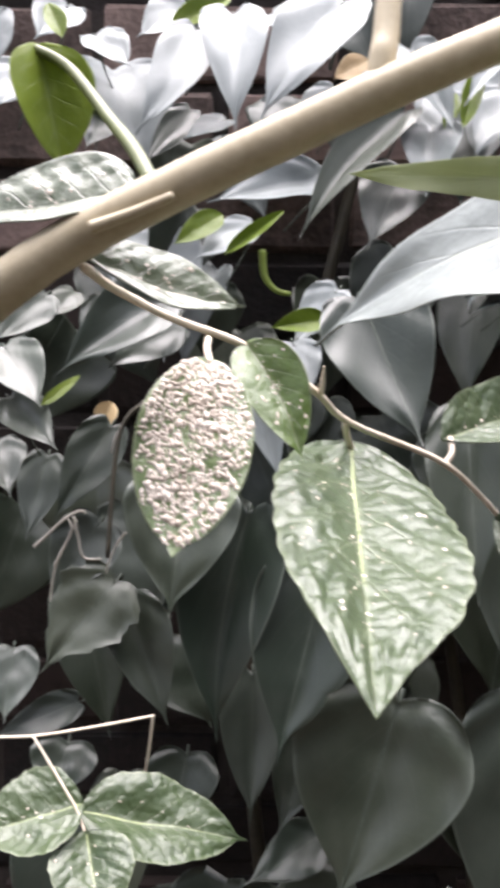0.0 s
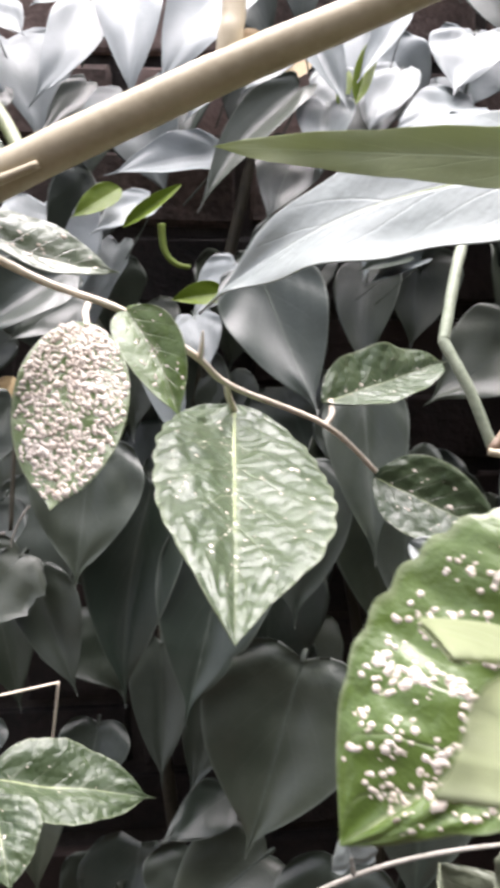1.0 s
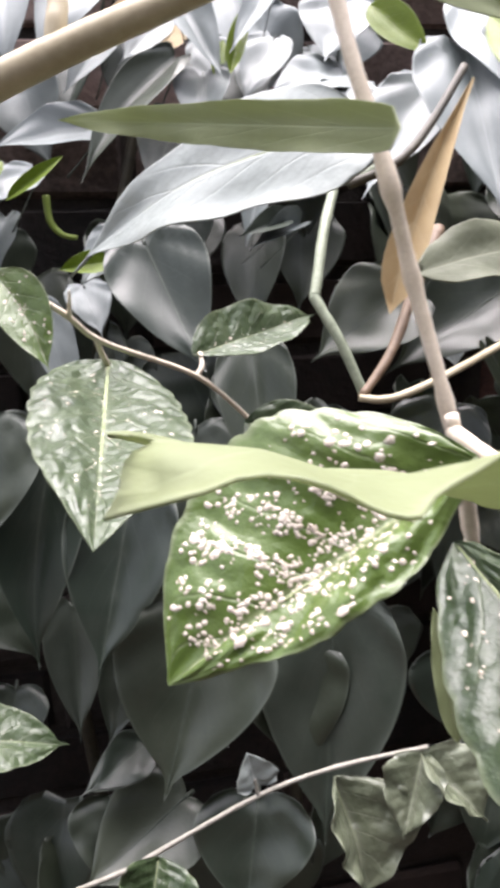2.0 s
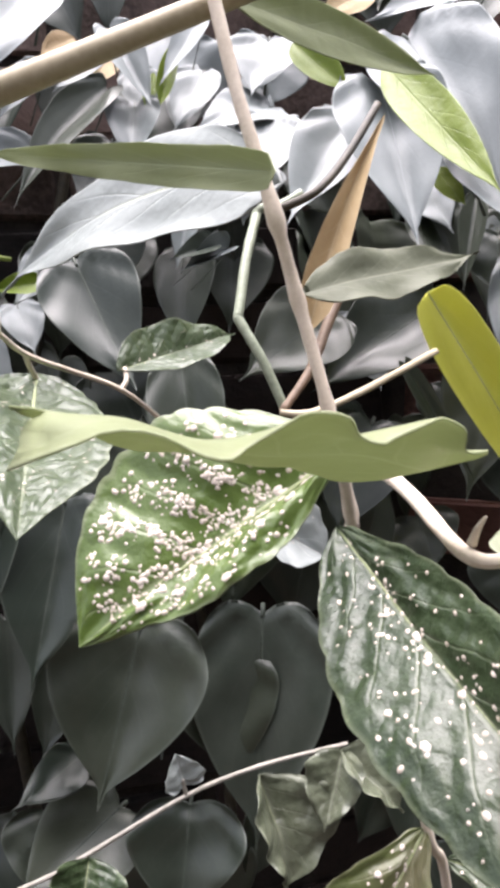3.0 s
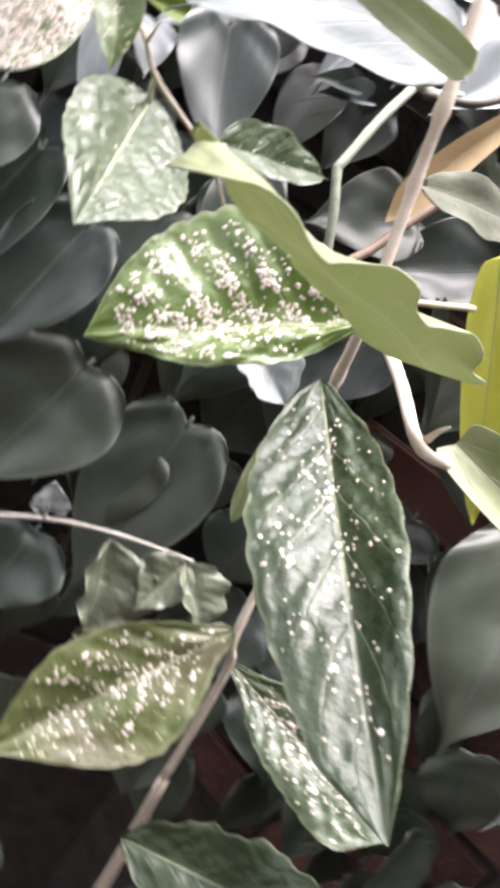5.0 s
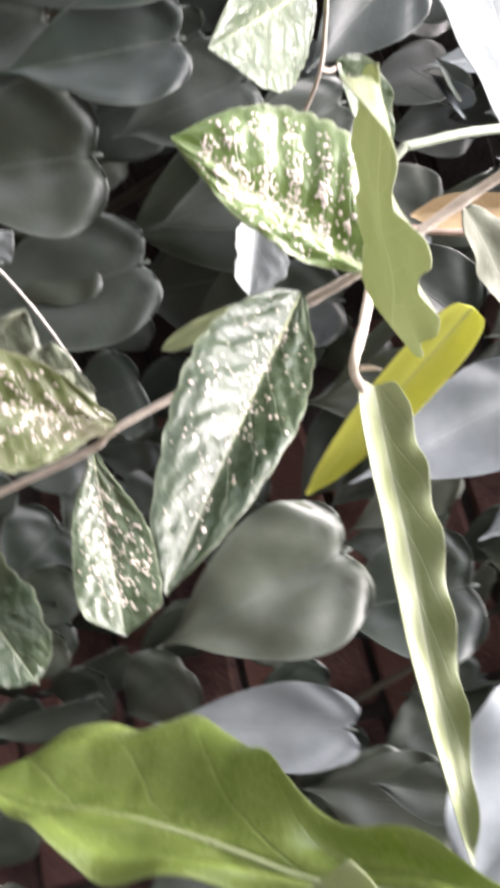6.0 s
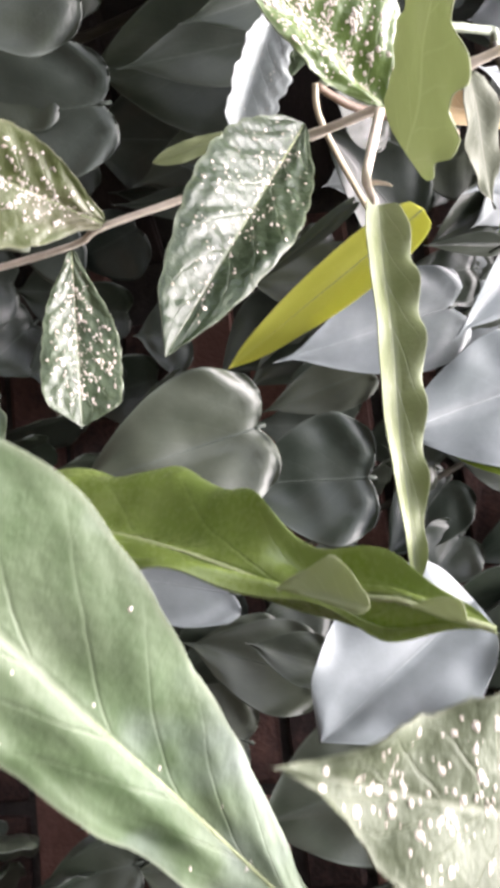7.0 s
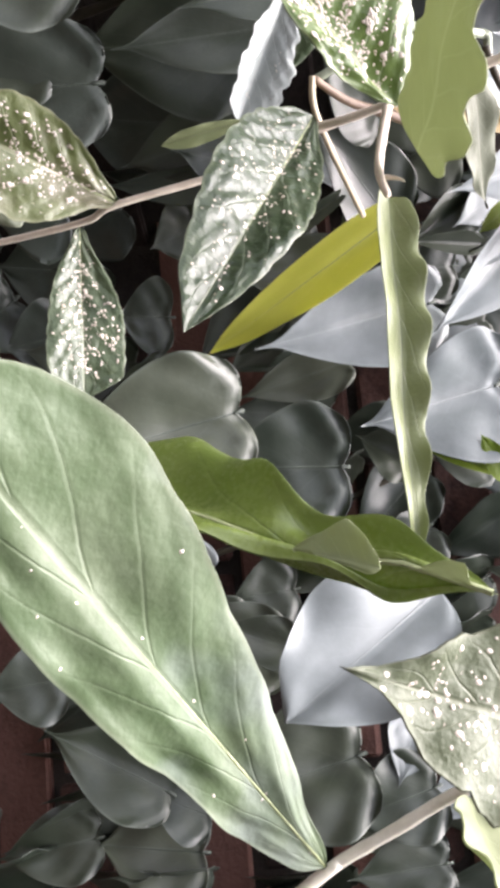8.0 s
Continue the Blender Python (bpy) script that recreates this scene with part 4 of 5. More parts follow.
stem(branch_plant, "petiole", TWIG, [(-0.0099, 0.2065, 1.3036), (-0.0099, 0.1992, 1.3013), (-0.0088, 0.1898, 1.2981)], 0.00081, 0.00075)
stem(branch_plant, "petiole", TWIG, [(0.0270, 0.2423, 1.2808), (0.0281, 0.2490, 1.2770), (0.0304, 0.2564, 1.2717)], 0.00096, 0.00102)
stem(branch_plant, "petiole", TWIG, [(0.0632, 0.2768, 1.2642), (0.0659, 0.2782, 1.2678), (0.0660, 0.2817, 1.2726)], 0.00110, 0.00093)
stem(branch_plant, "petiole", GREEN_STEM, [(-0.0180, 0.1610, 1.3312), (-0.0230, 0.1739, 1.3402), (-0.0307, 0.1910, 1.3509), (-0.0416, 0.2038, 1.3652), (-0.0502, 0.2077, 1.3705)], 0.0016, 0.0012)
leaf(branch_plant, SHRUB_LEAF, "broad", (0.0307, 0.2605, 1.2723), (0.0199, 0.1298, 1.2430), (0.134, -0.227, 0.965), 0.0480, outline=((0.66, 0.87, 0.96, 1.0, 1.0, 0.93, 0.72, 0.3), (0.65, 0.83, 0.9, 0.88, 0.82, 0.72, 0.52, 0.25)), tooth=0.04, spots=110, spot=0.0005, quilt=0.036, cup=0.05, rows=90, cols=44, label='glossy green leaf with white spots along its veins')
leaf(branch_plant, YOUNG_LEAF, "ellipse", (-0.0088, 0.1910, 1.2991), (-0.0152, 0.1628, 1.2608), (0.1496, -0.8085, 0.5691), 0.0249, spots=1500, crust=1.0, spot=0.00066, cup=0.05, label='oval leaf under a thick white waxy crust')
leaf(branch_plant, YOUNG_LEAF, "ovate", (-0.0006, 0.2144, 1.3021), (0.0123, 0.1985, 1.2750), (-0.1101, -0.8787, 0.4644), 0.0161, spots=40, spot=0.0005, cup=0.3, bend=-0.05, label='folded young green leaf with white spots')
leaf(branch_plant, SHRUB_LEAF, "ovate", (0.0651, 0.2827, 1.2722), (0.1306, 0.3487, 1.2835), (0.4071, -0.5309, 0.7433), 0.0265, spots=20, spot=0.0006, cup=0.25, wave=0.04, quilt=0.03, rows=60, cols=28)
leaf(branch_plant, SHRUB_LEAF, "ovate", (0.0847, 0.2871, 1.2435), (0.1285, 0.2698, 1.2223), (-0.1420, -0.8907, 0.4318), 0.0302, spots=25, spot=0.0006, cup=0.15, quilt=0.02, rows=60, cols=28)
leaf(branch_plant, FRESH_LEAF, "ovate", (-0.0491, 0.2079, 1.3708), (-0.0437, 0.2063, 1.3420), (0.35, -0.80, 0.30), 0.0195, cup=0.35)
leaf(branch_plant, WAXY_LEAF, "ovate", (-0.0214, 0.1588, 1.3285), (-0.0619, 0.1737, 1.3267), (-0.26, -0.6, 0.75), 0.0235, spots=30, spot=0.0005, cup=0.15, quilt=0.03, rows=60, cols=28)
leaf(branch_plant, WAXY_LEAF, "ovate", (-0.0296, 0.1678, 1.3176), (-0.0008, 0.1820, 1.3100), (0.42, -0.55, 0.7), 0.0175, spots=40, spot=0.0005, bend=0.08, cup=0.2, quilt=0.03, rows=60, cols=28)
# stalk with the spotted leaves
stem(shoot, "stalk", TWIG, [(0.0690, 0.1239, 1.3649), (0.0731, 0.1192, 1.3386), (0.0789, 0.1153, 1.3139), (0.0846, 0.1172, 1.2938), (0.0902, 0.1155, 1.2701), (0.0938, 0.1153, 1.2525), (0.0961, 0.1161, 1.2405)], 0.00157, 0.00143, knots=0.06, bumps=((0.35, 0.5, 0.02), (0.5, 0.3, 0.02), (0.68, 0.25, 0.02), (0.93, 0.4, 0.03)))
stem(shoot, "stalk", TWIG, [(0.0931, 0.1115, 1.2431), (0.0998, 0.1034, 1.2191), (0.1036, 0.0959, 1.1750), (0.1098, 0.0993, 1.1600), (0.1161, 0.1037, 1.1136)], 0.00116, 0.00119, knots=0.06)
stem(shoot, "twig", TWIG, [(0.0859, 0.1033, 1.2690), (0.0900, 0.1061, 1.2550), (0.0936, 0.1109, 1.2421)], 0.00135, 0.00143)
stem(shoot, "twig", TWIG, [(0.0864, 0.1036, 1.2659), (0.0842, 0.0637, 1.2605), (0.0775, 0.0320, 1.2581), (0.0793, 0.0233, 1.2593)], 0.00155, 0.00086, knots=0.06)
stem(shoot, "bud", TWIG, [(0.0781, 0.0310, 1.2596), (0.0780, 0.0293, 1.2620), (0.0786, 0.0283, 1.2637)], 0.00074, 0.00016)
leaf(shoot, YOUNG_LEAF, "ovate", (0.0770, 0.0784, 1.2651), (0.0298, 0.0877, 1.2315), (-0.5089, -0.6801, 0.5277), 0.0535, outline=((0.2, 0.33, 0.39, 0.38, 0.38, 0.31, 0.2, 0.12), (0.6, 0.82, 0.96, 1.0, 0.97, 0.87, 0.7, 0.44)), tooth=0.04, spots=820, spot=0.0006, quilt=0.02, cup=0.1, rows=80, cols=40, label='green leaf thickly dotted with white wax')
leaf(shoot, SHRUB_LEAF, "oblong", (0.0906, 0.1119, 1.2419), (0.0945, -0.0016, 1.2091), (-0.7586, -0.2048, 0.6185), 0.0370, outline=((0.27, 0.5, 0.63, 0.7, 0.72, 0.62, 0.5, 0.3), (0.56, 0.8, 0.93, 1.0, 0.97, 0.86, 0.7, 0.52)), tooth=0.05, spots=210, spot=0.00062, quilt=0.028, cup=0.1, arch=0.04, rows=84, cols=36, label='long green leaf with rows of white spots')
leaf(shoot, BROWN_LEAF, "ellipse", (0.1033, 0.0962, 1.1750), (0.0549, 0.0726, 1.1322), (-0.1082, -0.8138, 0.5710), 0.0382, outline=((0.25, 0.6, 0.85, 1.0, 0.95, 0.8, 0.55, 0.28), (0.26, 0.5, 0.68, 0.8, 0.84, 0.82, 0.62, 0.34)), tooth=0.03, spots=300, spot=0.0006, quilt=0.025, rows=64, cols=30, label='dull olive leaf with brown and white specks')
leaf(shoot, SHRUB_LEAF, "obovate", (0.1154, 0.1096, 1.1560), (0.1564, 0.0614, 1.1550), (-0.4224, -0.7341, 0.5317), 0.0285, outline=((0.22, 0.45, 0.7, 0.88, 1.0, 1.0, 1.0, 0.9), (0.25, 0.5, 0.7, 0.82, 0.88, 0.92, 0.95, 0.85)), tooth=0.04, spots=300, spot=0.00055, quilt=0.03, cup=0.1, rows=64, cols=30)
leaf(shoot, SHRUB_LEAF, "obovate", (0.1147, 0.1005, 1.0902), (0.1649, 0.0598, 1.1183), (-0.6976, -0.5219, 0.4909), 0.0306, quilt=0.03, ragged=0.06, wave=0.04, rows=48, cols=22)
leaf(shoot, SILVER_LEAF, "obovate", (0.0795, 0.2287, 1.2342), (0.1222, 0.2039, 1.2070), (-0.3134, -0.7003, 0.6414), 0.0255, quilt=0.05, cup=0.3, ragged=0.08, spots=16, spot=0.0005, rows=48, cols=22)
leaf(shoot, OLIVE_LEAF, "lance", (0.0981, 0.1409, 1.2172), (0.1000, 0.1327, 1.1866), (-0.2594, -0.9364, 0.2363), 0.0067, cup=0.5, wave=0.1)
leaf(shoot, OLIVE_LEAF, "panel", (0.0765, 0.0400, 1.2683), (0.0232, 0.0240, 1.2820), (0.2000, 0.2200, 1.0000), 0.0350, twist=16, wave=0.055, waves=3.1, edge=(1.0, 0.12), droop=0.18, flare=0.5, cup=0.0, ragged=0.06, rows=56, cols=20, rib=False, label='wavy pale green leaf seen from below')
leaf(shoot, SILVER_LEAF, "ovate", (0.0879, 0.1466, 1.3224), (0.0198, 0.2704, 1.3026), (-0.8114, -0.3744, 0.4489), 0.0380, bend=0.12, cup=0.1, wave=0.03, label='long leaf whose face shines white')
leaf(shoot, OLIVE_LEAF, "ribbon", (0.0719, 0.0904, 1.3168), (0.0203, 0.1811, 1.3367), (-0.8741, -0.4796, -0.0770), 0.0087, cup=0.1, wave=0.06, waves=3, ragged=0.03)
leaf(shoot, FRESH_LEAF, "ovate", (0.1601, 0.2297, 1.3764), (0.1626, 0.1582, 1.3218), (-0.5971, -0.4997, 0.6275), 0.0172)
leaf(shoot, OLIVE_LEAF, "ovate", (0.0812, 0.1453, 1.3661), (0.1668, 0.2056, 1.3674), (0.5587, -0.7977, 0.2269), 0.0154)
leaf(shoot, DUSTY_LEAF, "ovate", (0.0919, 0.1290, 1.2957), (0.1519, 0.1552, 1.3056), (0.2279, -0.7554, 0.6143), 0.0159, cup=0.1, wave=0.09, waves=2.5, ragged=0.03)
leaf(shoot, NARROW_LEAF, "ribbon", (0.0860, 0.0360, 1.2601), (0.1220, -0.0555, 1.2560), (-0.7905, -0.3342, 0.5133), 0.0114, wave=0.12, waves=6, edge=(1.0, 0.1), cup=0.35, rows=70, cols=14, label='narrow wavy pale green leaf')
# near twig with the large leaves
stem(near_shoot, "twig", PALE_TWIG, [(0.1460, -0.1076, 1.2276), (0.1429, -0.1037, 1.2350), (0.1364, -0.1001, 1.2474), (0.1293, -0.0973, 1.2595), (0.1283, -0.0999, 1.2624), (0.1281, -0.1033, 1.2650)], 0.00115, 0.00105, knots=0.08)
stem(near_shoot, "stub", PALE_TWIG, [(0.1298, -0.0980, 1.2582), (0.1279, -0.0974, 1.2599), (0.1257, -0.0967, 1.2609)], 0.00094, 0.00065)
leaf(near_shoot, MILKY_LEAF, "broadspear", (0.1427, -0.1037, 1.2342), (0.0297, -0.1001, 1.2006), (-0.2018, -0.7774, 0.5957), 0.0343, outline=((0.33, 0.46, 0.47, 0.57, 0.6, 0.6, 0.5, 0.26), (0.2, 0.41, 0.58, 0.71, 0.82, 0.95, 1.0, 0.72)), tooth=0.02, spots=16, spot=0.0004, quilt=0.012, cup=0.0, rows=70, cols=34, dent=0.06, wave=0.02, waves=5, label='large milky green leaf close by')
leaf(near_shoot, GLOSSY_LEAF, "spoon", (0.1110, -0.0713, 1.2677), (0.1119, -0.0191, 1.1538), (-0.9, 0.38, 0.0), 0.0620, outline=((0.05, 0.08, 0.2, 0.36, 0.44, 0.42, 0.32, 0.2), (0.15, 0.22, 0.24, 0.5, 0.72, 0.78, 0.7, 0.45)), twist=-12, cup=0.12, wave=0.03, waves=4.5, dent=0.15, tooth=0.03, rows=64, cols=22, label='twisted glossy green leaf')
leaf(near_shoot, OLIVE_LEAF, "lance", (0.1029, -0.0709, 1.2486), (0.1027, -0.0648, 1.2332), (-0.6561, -0.5962, 0.4626), 0.0142, outline=((0.23, 0.18, 0.14, 0.1, 0.07, 0.04, 0.02, 0.01), (0.4, 0.69, 0.86, 1.0, 0.82, 0.63, 0.43, 0.22)), cup=0.15, wave=0.02, rows=30, cols=14, label='pale underside of the curled leaf edge')
leaf(near_shoot, OLIVE_LEAF, "lance", (0.1031, -0.0783, 1.2671), (0.1039, -0.0706, 1.2547), (-0.7051, -0.6007, 0.3768), 0.0063, outline=((0.01, 0.02, 0.04, 0.05, 0.06, 0.07, 0.05, 0.02), (0.02, 0.03, 0.05, 1.0, 0.97, 0.93, 0.64, 0.32)), cup=0.15, wave=0.02, rows=30, cols=14, label='pale underside of the curled leaf edge')
leaf(near_shoot, SPECKLED_LEAF, "star", (0.0704, -0.1221, 1.2639), (0.0512, -0.1265, 1.2443), (-0.4962, -0.6064, 0.6213), 0.0185, spots=150, spot=0.00032, ragged=0.06, wave=0.04)
leaf(near_shoot, OLIVE_LEAF, "ovate", (0.1273, -0.1006, 1.2594), (0.1247, -0.1208, 1.2639), (-0.5, -0.6, 0.6), 0.0150, wave=0.06, ragged=0.03)
# vine stems, dry leaf, creeper and seedling
stem(upper_vine, "vine_stem", VINE_STEM, [(0.2048, 0.4537, 1.3660), (0.1892, 0.4542, 1.3584), (0.1748, 0.4452, 1.3560), (0.1723, 0.4442, 1.3541), (0.1703, 0.4418, 1.3496), (0.1583, 0.4225, 1.3258), (0.1486, 0.4065, 1.2971), (0.1467, 0.4039, 1.2915), (0.1479, 0.4022, 1.2874), (0.1572, 0.3945, 1.2668), (0.1682, 0.3896, 1.2378)], 0.00310, 0.00277, knots=0.05)
stem(upper_vine, "vine_stem", BARK, [(0.1604, 0.3765, 1.2392), (0.1772, 0.3735, 1.2380), (0.2145, 0.3889, 1.2464), (0.2833, 0.4313, 1.2645)], 0.00199, 0.00231, knots=0.05)
stem(upper_vine, "vine_stem", BROWN_STEM, [(0.1619, 0.3764, 1.2397), (0.1859, 0.3960, 1.2603), (0.2071, 0.4175, 1.2891), (0.2375, 0.4491, 1.3275)], 0.00227, 0.00396, knots=0.05)
stem(upper_vine, "vine_stem", DARK_STEM, [(0.1715, 0.4178, 1.3498), (0.1976, 0.4117, 1.3603), (0.2240, 0.4283, 1.3831), (0.2575, 0.4553, 1.4204)], 0.00264, 0.00254)
stem(upper_vine, "tendril", FRESH_LEAF, [(0.0085, 0.6055, 1.3713), (0.0101, 0.6030, 1.3537), (0.0178, 0.6009, 1.3438), (0.0280, 0.5996, 1.3410)], 0.00277, 0.00158)
leaf(dry_strip, DRY_LEAF, "strap", (0.2415, 0.4100, 1.4035), (0.1868, 0.4000, 1.2802), (-0.2693, -0.9545, 0.1284), 0.0225, outline=((0.2, 0.4, 0.55, 0.7, 0.8, 0.9, 0.95, 0.85), (0.15, 0.3, 0.5, 0.65, 0.8, 0.9, 1.0, 0.9)), cup=0.45, bend=0.03)
stem(creeper, "twig", ROOT, [(-0.0171, 0.3752, 0.9880), (0.0245, 0.3704, 1.0013), (0.0399, 0.3720, 1.0068), (0.0963, 0.3679, 1.0328), (0.1376, 0.3630, 1.0449), (0.1861, 0.3555, 1.0527)], 0.00135, 0.00127, knots=0.1)
stem(creeper, "petiole", ROOT, [(0.0955, 0.3682, 1.0334), (0.0947, 0.3679, 1.0377), (0.0937, 0.3679, 1.0429)], 0.00125, 0.00124)
leaf(creeper, SILVER_LEAF, "round", (0.0948, 0.3680, 1.0394), (0.0907, 0.3680, 1.0581), (0.1, -0.95, 0.3), 0.0239, cup=0.25, ragged=0.03)
leaf(creeper, GREY_LEAF, "ovate", (0.1354, 0.3600, 1.0397), (0.1430, 0.3400, 0.9818), (0.35, -0.8, 0.35), 0.0513, cup=0.5, quilt=0.05, wave=0.07, ragged=0.03, bend=-0.05, rows=48, cols=22)
leaf(creeper, GREY_LEAF, "ovate", (0.1826, 0.3550, 1.0486), (0.1632, 0.3350, 1.0159), (-0.4, -0.75, 0.4), 0.0317, cup=0.5, quilt=0.05, wave=0.07, ragged=0.03, rows=48, cols=22)
leaf(creeper, GREY_LEAF, "ovate", (0.1815, 0.3520, 1.0503), (0.2080, 0.3320, 1.0198), (0.2, -0.7, 0.6), 0.0328, cup=0.5, quilt=0.05, wave=0.07, ragged=0.03, rows=48, cols=22)
leaf(creeper, SHRUB_LEAF, "ovate", (0.0404, 0.3600, 1.0115), (0.0309, 0.3400, 0.9839), (0.1, -0.75, 0.6), 0.0378, cup=0.4, quilt=0.04, wave=0.05, ragged=0.03, rows=48, cols=22)
stem(seedling, "twig", TWIG, [(-0.1279, 0.4027, 1.1133), (-0.1045, 0.3980, 1.1161), (-0.0780, 0.4032, 1.1180), (-0.0481, 0.4134, 1.1196)], 0.00075, 0.0006)
stem(seedling, "twig", TWIG, [(-0.1050, 0.3980, 1.1161), (-0.0924, 0.3912, 1.0995), (-0.0819, 0.3847, 1.0860), (-0.0762, 0.3786, 1.0750)], 0.00075, 0.0006)
stem(seedling, "twig", TWIG, [(-0.0487, 0.4133, 1.1190), (-0.0521, 0.4210, 1.0963), (-0.0560, 0.4289, 1.0755)], 0.00075, 0.0006)
leaf(seedling, SHRUB_LEAF, "ovate", (-0.0813, 0.3989, 1.0769), (-0.0010, 0.4163, 1.0519), (0.3549, -0.4853, 0.7991), 0.0468, quilt=0.022, rows=60, cols=28, spots=6, cup=0.15, ragged=0.02)
leaf(seedling, SHRUB_LEAF, "ovate", (-0.0810, 0.3898, 1.0860), (-0.1297, 0.3786, 1.0755), (-0.0466, -0.5703, 0.8201), 0.0441, quilt=0.022, rows=60, cols=28, spots=6, cup=0.15, ragged=0.02)
leaf(seedling, SHRUB_LEAF, "ovate", (-0.0762, 0.3788, 1.0771), (-0.0638, 0.3459, 1.0510), (0.1199, -0.5878, 0.8001), 0.0381, quilt=0.022, rows=60, cols=28, spots=8, cup=0.15, ragged=0.02)
stem(lower_vine, "aerial_root", ROOT, [(-0.1398, 0.5450, 1.1756), (-0.1308, 0.5450, 1.1838), (-0.1203, 0.5450, 1.1935), (-0.1100, 0.5450, 1.1994), (-0.1056, 0.5450, 1.1979)], 0.0011, 0.0007)
stem(lower_vine, "aerial_root", ROOT, [(-0.1119, 0.5430, 1.1939), (-0.1165, 0.5430, 1.1820), (-0.1234, 0.5430, 1.1690), (-0.1274, 0.5430, 1.1552), (-0.1299, 0.5430, 1.1401)], 0.0012, 0.0007)
stem(lower_vine, "aerial_root", ROOT, [(-0.1129, 0.5410, 1.1965), (-0.1103, 0.5410, 1.1832), (-0.1076, 0.5410, 1.1706), (-0.1004, 0.5410, 1.1684), (-0.0960, 0.5410, 1.1691)], 0.001, 0.0007)
stem(lower_vine, "aerial_root", ROOT, [(-0.0688, 0.5500, 1.2685), (-0.0784, 0.5500, 1.2590), (-0.0859, 0.5500, 1.2480), (-0.0897, 0.5500, 1.2363)], 0.0009, 0.0006)
stem(lower_vine, "aerial_root", ROOT, [(-0.0803, 0.5450, 1.1853), (-0.0863, 0.5450, 1.1771), (-0.0916, 0.5450, 1.1652), (-0.0932, 0.5450, 1.1584)], 0.0009, 0.0006)
stem(lower_vine, "aerial_root", ROOT, [(-0.1253, 0.5380, 1.1647), (-0.1192, 0.5380, 1.1765), (-0.1139, 0.5380, 1.1890), (-0.1159, 0.5380, 1.1956)], 0.0008, 0.0006)
stem(lower_vine, "aerial_root", DARK_STEM, [(-0.0605, 0.4999, 1.2727), (-0.0764, 0.4977, 1.2523), (-0.0830, 0.4903, 1.1818)], 0.00132, 0.00132)
stem(upper_vine, "vine_stem", DARK_STEM, [(0.0, 0.75, -0.02), (0.05, 0.74, 0.5), (0.0, 0.735, 1.0), (0.1, 0.75, 1.5)], 0.00952, 0.00461)
stem(lower_vine, "vine_stem", DARK_STEM, [(0.2, 0.75, -0.02), (0.15, 0.74, 0.4), (0.2, 0.72, 0.8), (0.15, 0.73, 1.2)], 0.00952, 0.00426)
stem(side_vine, "vine_stem", DARK_STEM, [(0.68, 0.45, -0.02), (0.65, 0.45, 0.5), (0.66, 0.43, 1.0), (0.58, 0.53, 1.4)], 0.00631, 0.00283)
stem(branch_plant, "main_stem", BARK, [(-0.0655, 0.1657, 1.2983), (-0.1000, 0.1900, 1.2200), (-0.2200, 0.2400, 1.0000), (-0.3000, 0.2800, 0.6000), (-0.3500, 0.3000, -0.0200)], 0.00479, 0.02303)
stem(shoot, "main_stem", TWIG, [(0.1161, 0.1037, 1.1136), (0.1550, 0.1600, 0.9800), (0.1800, 0.2000, 0.8000), (0.2000, 0.2500, 0.4000), (0.2200, 0.3000, -0.0200)], 0.00139, 0.00558)
stem(near_shoot, "main_stem", PALE_TWIG, [(0.1419, -0.1033, 1.2366), (0.1460, -0.1076, 1.2276), (0.1520, -0.1117, 1.2182), (0.3000, -0.0600, 1.0500), (0.4200, -0.0400, 0.6000), (0.5000, 0.0000, -0.0200)], 0.00094, 0.00164)
stem(seedling, "main_stem", TWIG, [(-0.1279, 0.4027, 1.1133), (-0.1500, 0.4300, 1.0000), (-0.1800, 0.5000, 0.6000), (-0.2000, 0.5500, -0.0200)], 0.00111, 0.00362)
stem(creeper, "main_stem", ROOT, [(-0.0171, 0.3752, 0.9880), (0.0200, 0.4200, 0.9000), (0.0000, 0.4500, 0.6000), (0.0000, 0.5000, -0.0200)], 0.00180, 0.00327)
# ---- plants: end ----

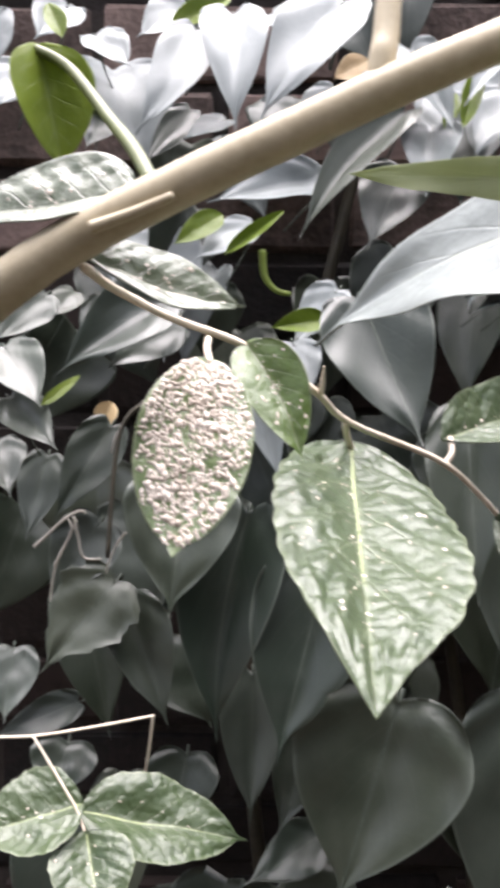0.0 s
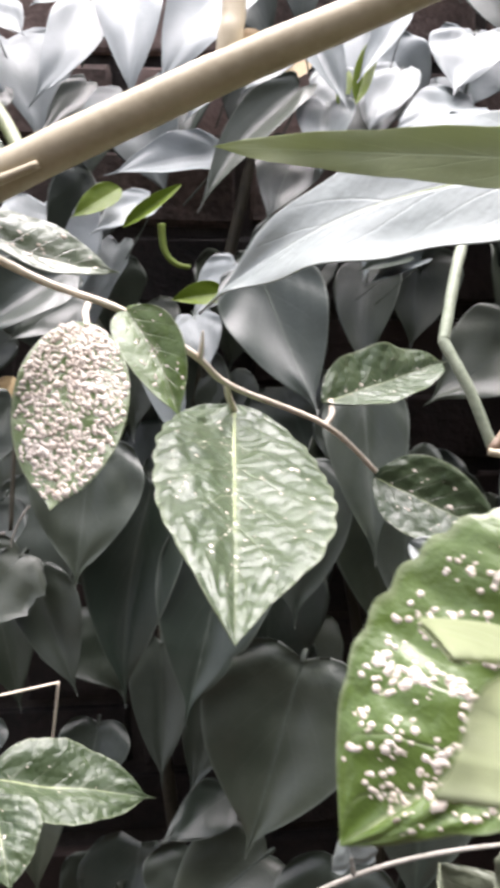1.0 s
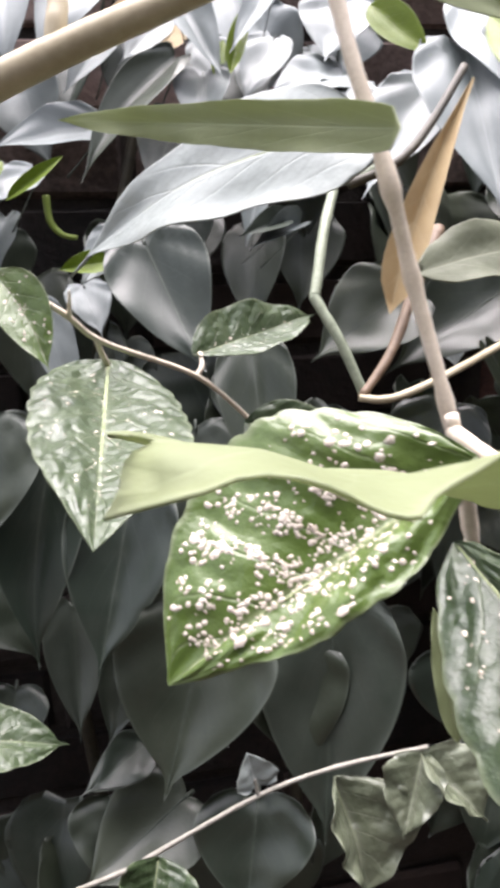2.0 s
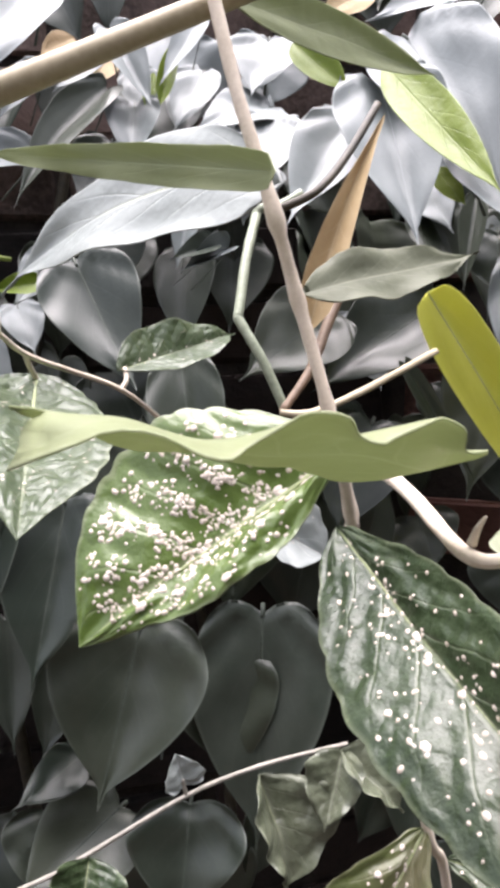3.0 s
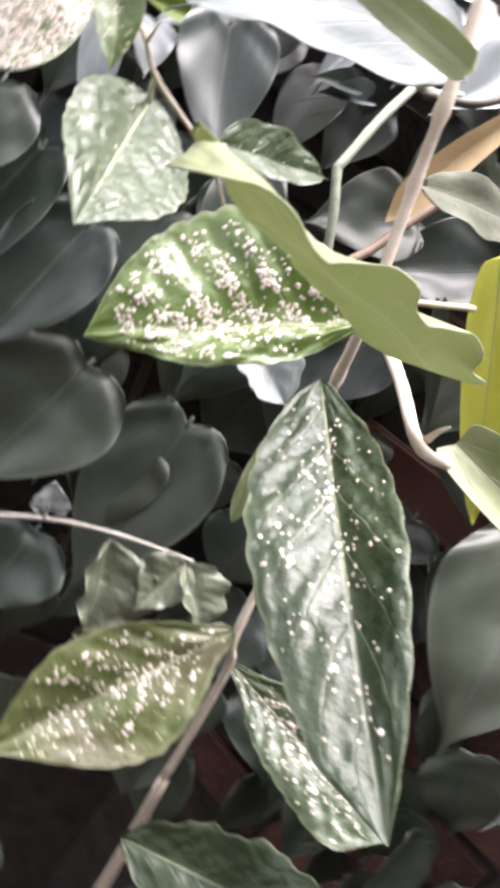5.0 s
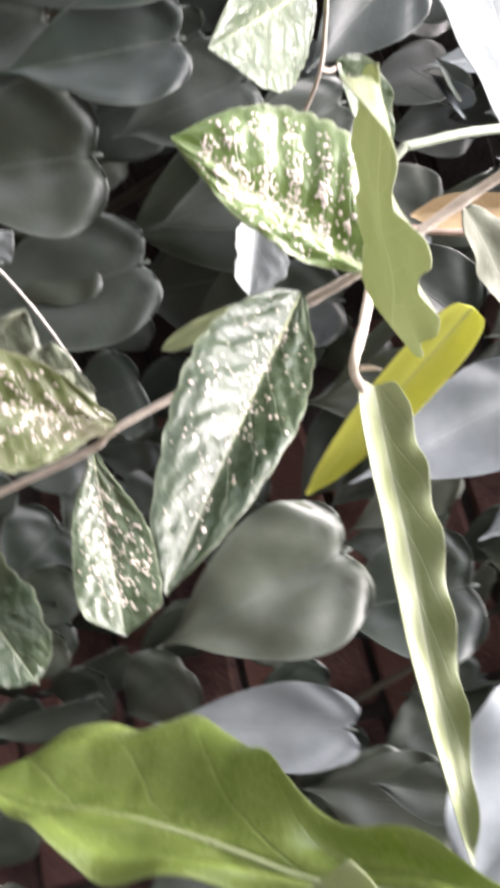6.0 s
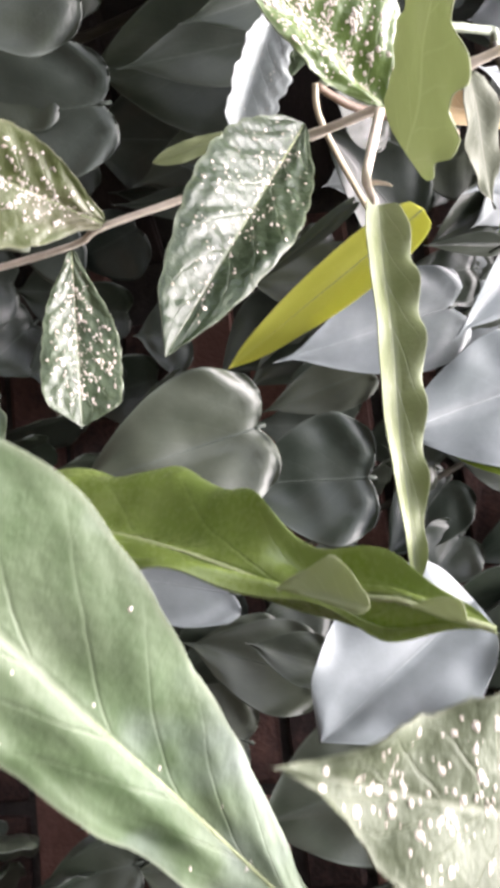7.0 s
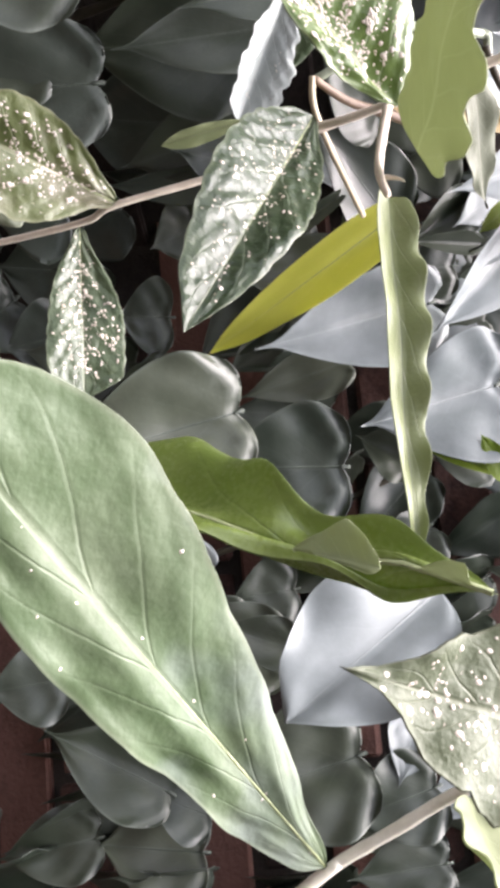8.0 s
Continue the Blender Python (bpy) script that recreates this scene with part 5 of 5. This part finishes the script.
# ---- the deep leaves behind the others ----
def deep_leaves():
    rng = random.Random(11)
    rest = {}
    for i in range(360):
        x, z = rng.uniform(-0.55, 1.9), rng.uniform(0.42, 1.46)
        y = 0.60 + 0.28 * (z - 1.05)
        if x > 0.45:
            along = x - 0.45
            x, y = 0.45 + along * 0.643, y - along * 0.766
            y = min(y + rng.uniform(0.04, 0.13), (0.81 - 0.766 * x) / 0.643)
        else:
            y = min(y + rng.uniform(0.04, 0.13), 0.755)
        base = Vector((x, y, z))
        tip = base + Vector((rng.uniform(-0.5, 0.5), rng.uniform(-0.4, 0.0), -1)).normalized() * rng.uniform(0.07, 0.13)
        face = (rng.uniform(-0.5, 0.5), -1, rng.uniform(-0.45, 0.05))
        owner = side_vine if x > 0.35 else (upper_vine if z > 1.25 else lower_vine)
        width = rng.uniform(0.055, 0.10)
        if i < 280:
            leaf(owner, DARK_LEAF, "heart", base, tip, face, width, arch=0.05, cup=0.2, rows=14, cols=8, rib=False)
            continue
        verts, faces, uvs = blade_geometry(Blade(base, tip, face, width, "heart", arch=0.05, cup=0.2, seed=i * 0.7), 10, 6, 0.0003)
        v, f, u = rest.setdefault(owner, ([], [], []))
        f.extend(tuple(n + len(v) for n in q) for q in faces)
        v.extend(p + base - owner.location for p in verts)
        u.extend(uvs)
    # the topmost leaves, which lean over the crown of the wall
    for i in range(64):
        x, z = rng.uniform(-0.45, 0.75), rng.uniform(1.34, 1.66)
        base = Vector((x, min(0.66 + 0.3 * (z - 1.34) + rng.uniform(0.0, 0.08), 0.76), z))
        if x > 0.35:
            base.y = min(base.y, (0.81 - 0.766 * x) / 0.643)
        tip = base + Vector((rng.uniform(-0.6, 0.6), rng.uniform(-0.5, 0.0), -1)).normalized() * rng.uniform(0.05, 0.11)
        mat = rng.choice((SKYLIT_LEAF, DARK_LEAF))
        leaf(upper_vine, mat, "heart", base, tip, (rng.uniform(-0.6, 0.6), -1, rng.uniform(0.0, 0.9)), rng.uniform(0.045, 0.085), arch=0.06, cup=0.22, rows=14, cols=8, rib=False)
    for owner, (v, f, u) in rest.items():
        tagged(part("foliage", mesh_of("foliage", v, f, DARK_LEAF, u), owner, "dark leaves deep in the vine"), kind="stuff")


deep_leaves()

# ---- bricks of the old wall ----
def brick_wall(owner, start, courses, seed=4):
    """Courses of bricks on a wall: a material for each band, from its lowest course upwards."""
    rng = random.Random(seed)
    kinds = {}
    for first, mat in courses:
        for k in range(4):
            bm = bmesh.new()
            bmesh.ops.create_cube(bm, size=1.0)
            bmesh.ops.scale(bm, vec=(0.205, 0.03, 0.062), verts=bm.verts)
            bmesh.ops.bevel(bm, geom=bm.edges[:], offset=0.004, segments=1, affect="EDGES")
            for v in bm.verts:
                v.co += Vector((rng.uniform(-1, 1), rng.uniform(-1, 1), rng.uniform(-1, 1))) * 0.0022
            me = bpy.data.meshes.new("brick")
            bm.to_mesh(me)
            bm.free()
            me.materials.append(mat)
            kinds.setdefault(mat, []).append(me)
    for row in range(15):
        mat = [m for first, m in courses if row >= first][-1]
        for col in range(11):
            x = start + col * 0.217 + (0.108 if row % 2 else 0)
            z = -0.23 + row * 0.073
            ob = new("brick", rng.choice(kinds[mat]))
            ob.parent = owner
            ob.location = (x + 0.03, -0.093 + rng.uniform(-0.004, 0.004), z)
            ob.rotation_euler = (0, rng.uniform(-0.012, 0.012), 0)


# Back wall: shade painted on the lower courses, daylight on the upper ones.
brick_wall(wall_back, -1.1, ((0, SHADED_BRICK), (11, LIT_BRICK)))
brick_wall(wall_side, -1.2, ((0, BRICK),), 9)
